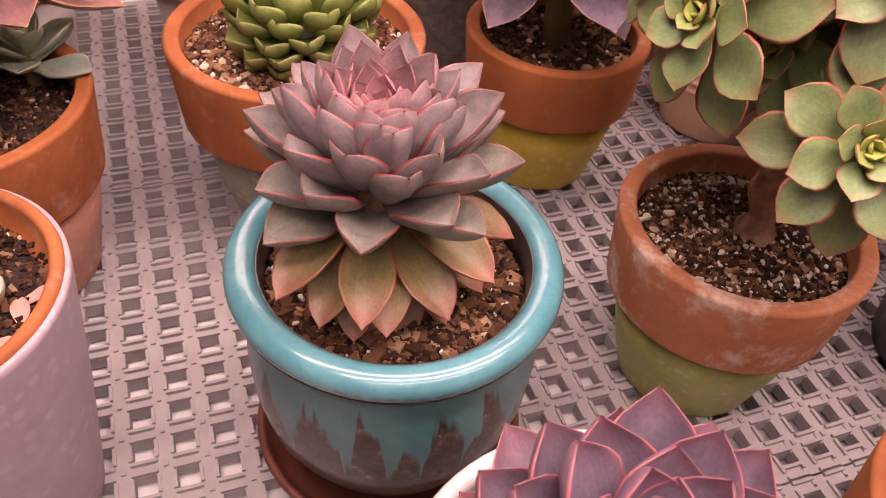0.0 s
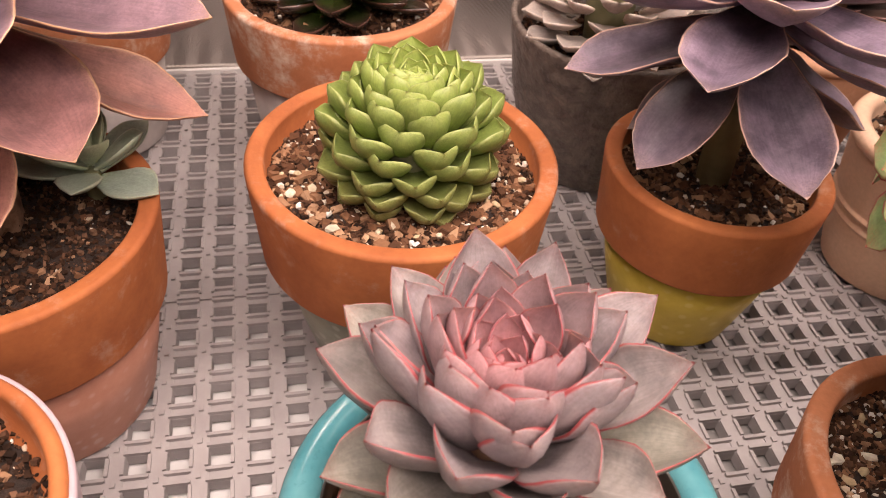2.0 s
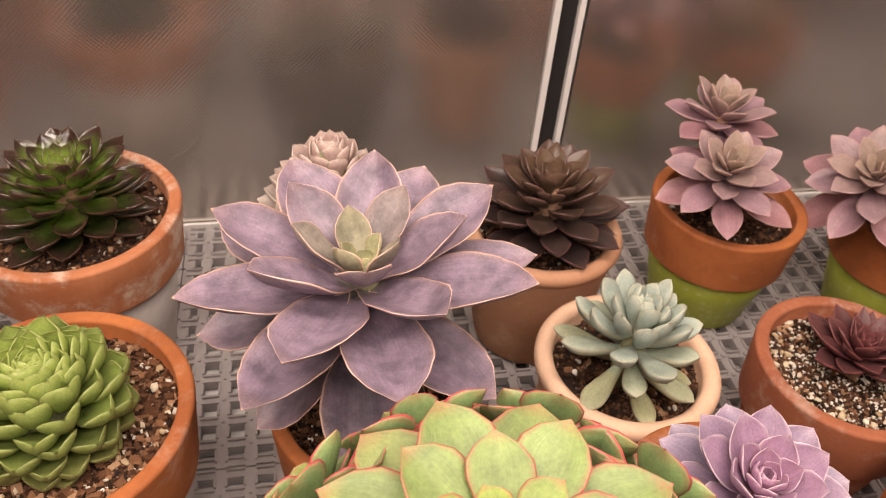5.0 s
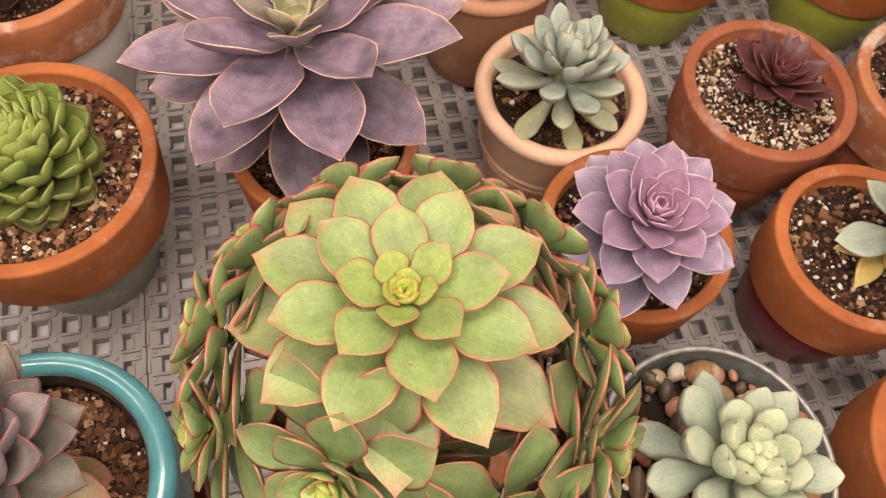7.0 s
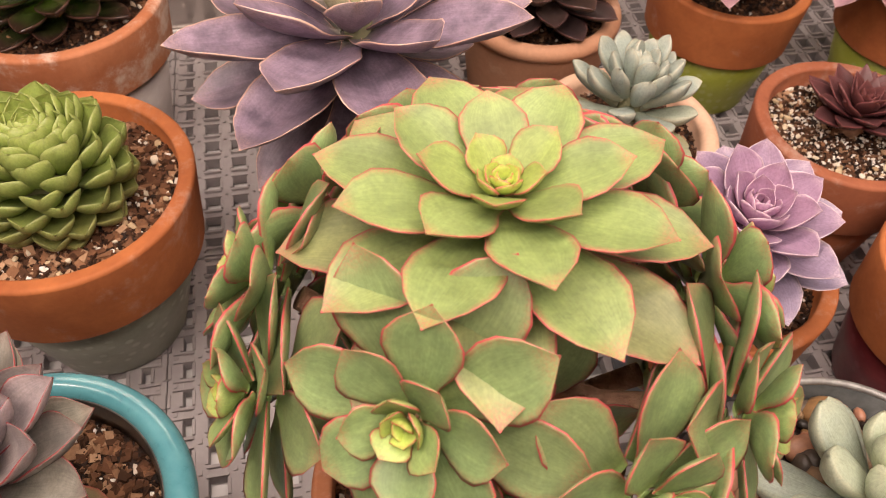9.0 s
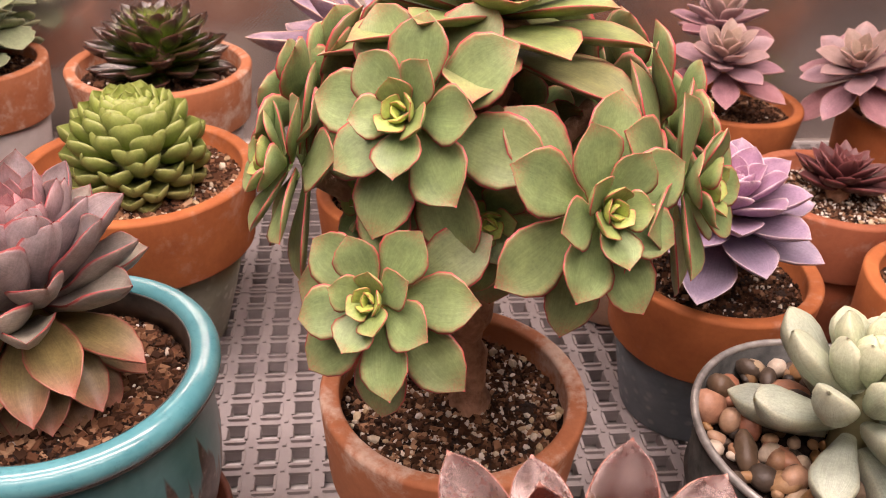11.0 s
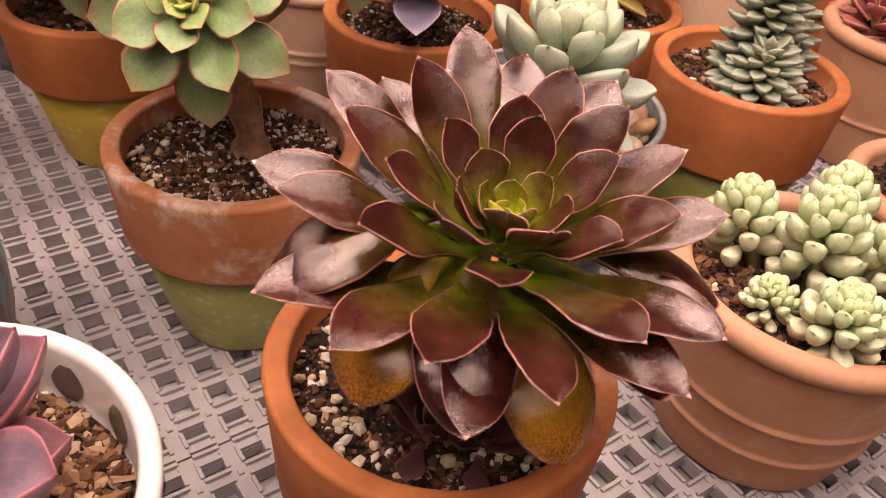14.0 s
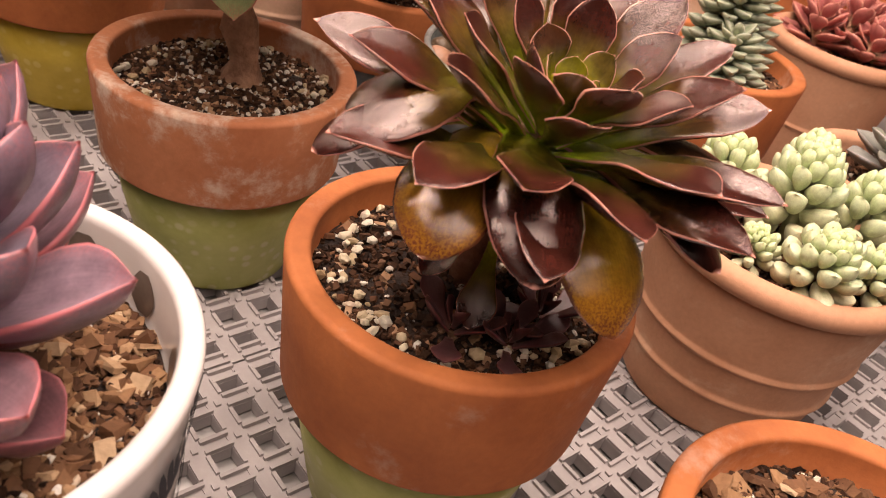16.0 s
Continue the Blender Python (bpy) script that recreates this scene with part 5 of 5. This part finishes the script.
clay_pot(-0.300, 0.490, 0.055, 0.104, "terracotta pot with a white painted base", GREY_PAINT, TERRACOTTA_STAINED, 0.42, 0.74, 16, bark=200, perlite=160)
pl = succulent("kalanchoe", -0.316, 0.494, 0.092, "felted green kalanchoe with scalloped leaves")
for k, (dx, dy, hh) in enumerate(((0.008, 0, 0.19), (0.030, -0.012, 0.15), (-0.020, 0.006, 0.17), (0.012, 0.020, 0.13), (0.006, -0.026, 0.12), (0.034, 0.012, 0.17))):
    limb = core(pl, STEM_GREEN, [(dx * 0.4, dy * 0.4, -0.004), (dx * 0.8, dy * 0.8, hh * 0.5), (dx, dy, hh)], [0.0038, 0.0032, 0.0025], k)
    rosette(limb, FELT_GREEN, 170 + k, 30, (0.009, 0.022, 0.028, 0.030), (0.008, 0.021, 0.027, 0.028), (74, 52, 28, -10), (hh, hh * 0.15), (0.001, 0.008), "round", (0, -16, -30, -26), 0.24, 0.0032, pose(dx, dy, 0, 0, 0, 0), 1.0, 1.0, k * 50, 2.0, ns=18, wave=0.06, scallop=0.17, spiral=97.0)

# right side
round_lip_pot(0.388, 0.192, 0.061, 0.092, "ribbed pale terracotta pot", TERRACOTTA_PALE, 0.74, 17, (0.28, 0.50), bark=700, perlite=30, size=1.0)
pl = succulent("sedum", 0.388, 0.186, 0.079, "cluster of pale green bean-leaved sedum rosettes")
for k, (dx, dy, hh, sz) in enumerate(((-0.022, 0.022, 0.030, 1.0), (-0.004, 0.004, 0.036, 1.1), (0.020, -0.002, 0.032, 1.0), (-0.012, -0.026, 0.024, 1.0), (-0.026, -0.008, 0.014, 0.6), (0.018, 0.028, 0.030, 1.0), (0.012, -0.028, 0.020, 0.8))):
    limb = core(pl, STEM_GREEN, [(dx * 0.8, dy * 0.8, -0.004), (dx, dy, hh * 0.6), (dx, dy, hh)], [0.003, 0.003, 0.0025], k)
    rosette(limb, BEAN, 180 + k, 36, (0.0055 * sz, 0.0110 * sz, 0.0145 * sz, 0.0145 * sz), (0.004 * sz, 0.0064 * sz, 0.0078 * sz, 0.0078 * sz), (80, 56, 32, 8), (hh * 1.35, hh * 1.1, hh * 0.8, hh * 0.35), (0.001, 0.003, 0.004, 0.004), "bean", (0, 12, 16, 14), 0.05, 0.0062 * sz, pose(dx, dy, 0, dy * -500, dx * 500, 0), 1.0, 1.0, k * 30, 0.8, ns=10, nt=8)

clay_pot(0.430, 0.345, 0.054, 0.108, "terracotta pot with an olive-green painted base", OLIVE_PAINT, None, 0.44, 0.68, 18, bark=300, perlite=60)
pl = succulent("haworthia", 0.432, 0.348, 0.095, "stacked column of short pointed grey-green leaves")
for k, (dx, dy, hh) in enumerate(((0, 0, 0.075), (0.018, 0.010, 0.055), (-0.006, -0.020, 0.030))):
    limb = core(pl, STEM_GREEN, [(dx, dy, -0.004), (dx, dy, hh * 0.5), (dx, dy, hh)], [0.006, 0.006, 0.004], k)
    rosette(limb, TIGER, 190 + k, 96 if k == 0 else 50, (0.007, 0.021), (0.005, 0.0105), (78, 30, 8, -4), (hh, 0.004), (0.001, 0.007), "lance", (0, 22), 0.3, 0.004, pose(dx, dy, 0, 0, 0, 0), 0.35, 0.5, k * 40, 0.7, ns=8)

round_lip_pot(0.595, 0.425, 0.057, 0.098, "pale terracotta pot with a rolled lip", TERRACOTTA_PALE, 0.66, 19, (0.4,), bark=200, perlite=40)
pl = succulent("crassula", 0.592, 0.425, 0.084, "coral-red branching crassula in a pale pot")
for k, (dx, dy, hh) in enumerate(((0, 0, 0.04), (0.024, 0.012, 0.034), (-0.024, 0.004, 0.032), (0.006, -0.022, 0.03), (-0.008, 0.024, 0.036))):
    limb = core(pl, STEM, [(dx * 0.5, dy * 0.5, -0.004), (dx, dy, hh * 0.5), (dx, dy, hh)], [0.004, 0.003, 0.003], k)
    rosette(limb, CORAL, 200 + k, 18, (0.008, 0.028), (0.007, 0.017), (76, 0), (hh, 0.006), (0.001, 0.005), "pointed", (0, 10), 0.3, 0.0032, pose(dx, dy, 0, 0, 0, 0), 0.5, 1.0, k * 30, ns=8)

round_lip_pot(0.503, 0.252, 0.052, 0.088, "small pale terracotta pot with a rolled lip", TERRACOTTA_PALE, 0.66, 20, (), bark=120, perlite=20)
pl = succulent("echeveria", 0.506, 0.252, 0.076, "dusky grey-brown succulent rosette")
core(pl, STEM, [(0, 0, -0.004), (0, 0, 0.01), (0, 0, 0.03)], [0.006, 0.006, 0.004])
rosette(pl, DUSK, 211, 34, (0.008, 0.034), (0.007, 0.018), (80, 0), (0.036, 0.008), (0.001, 0.005), "pointed", (0, 8), 0.3, 0.003, ns=8)

clay_pot(0.297, 0.027, 0.055, 0.100, "terracotta pot of bark and gravel", TERRACOTTA, None, 0.42, 0.66, 21, bark=700, perlite=80, light=True)

# far end of the bench
clay_pot(0.720, 0.472, 0.055, 0.104, "terracotta pot with a white painted base", GREY_PAINT, TERRACOTTA_RED, 0.46, 0.70, 22, bark=160, perlite=40)
pl = succulent("echeveria", 0.720, 0.472, 0.091, "dark grey-green rosette in a terracotta pot")
core(pl, STEM, [(0, 0, -0.004), (0, 0, 0.015), (0, 0, 0.04)], [0.007, 0.007, 0.005])
rosette(pl, DUSK, 221, 30, (0.010, 0.040), (0.008, 0.020), (80, 4), (0.046, 0.012), (0.001, 0.006), "pointed", (0, 8), 0.3, 0.003, ns=8)
round_lip_pot(0.685, 0.335, 0.053, 0.095, "pale terracotta pot with a rolled lip", TERRACOTTA_PALE, 0.70, 23, (), bark=120, perlite=20)
clay_pot(0.645, 0.566, 0.054, 0.102, "plain terracotta pot with a thick collar", TERRACOTTA, None, 0.44, 0.68, 24, bark=160, perlite=40)
pl = succulent("haworthia", 0.645, 0.566, 0.089, "dark green pointed-leaved succulent in a terracotta pot")
core(pl, STEM_GREEN, [(0, 0, -0.004), (0, 0, 0.015), (0, 0, 0.05)], [0.006, 0.006, 0.004])
rosette(pl, TIGER, 225, 44, (0.010, 0.030), (0.007, 0.013), (80, 16), (0.060, 0.008), (0.001, 0.006), "lance", (0, 14), 0.3, 0.004, ns=8)
round_lip_pot(0.535, 0.562, 0.052, 0.096, "peach clay pot with a thick rolled lip", PEACH, 0.70, 25, (), bark=160, perlite=40)
pl = succulent("echeveria", 0.535, 0.562, 0.084, "pale grey-green echeveria rosette in a peach pot")
core(pl, STEM_GREEN, [(0, 0, -0.004), (0, 0, 0.012), (0, 0, 0.03)], [0.006, 0.006, 0.004])
rosette(pl, SILVER_BLUE, 227, 34, (0.009, 0.036), (0.007, 0.017), (82, 2), (0.044, 0.012), (0.001, 0.006), "broad", (0, 8), 0.25, 0.004, ns=8)
clay_pot(0.762, 0.604, 0.055, 0.104, "terracotta pot with a slate-blue painted base", BLUE_PAINT, None, 0.44, 0.68, 26, bark=160, perlite=40)
pl = succulent("echeveria", 0.762, 0.604, 0.091, "dusky pink rosette in a terracotta pot")
core(pl, STEM, [(0, 0, -0.004), (0, 0, 0.015), (0, 0, 0.04)], [0.007, 0.007, 0.005])
rosette(pl, DUSKY_PINK, 229, 28, (0.010, 0.044), (0.008, 0.024), (80, -6), (0.048, 0.020), (0.001, 0.006), "broad", (0, 4), 0.28, 0.003, ns=8)
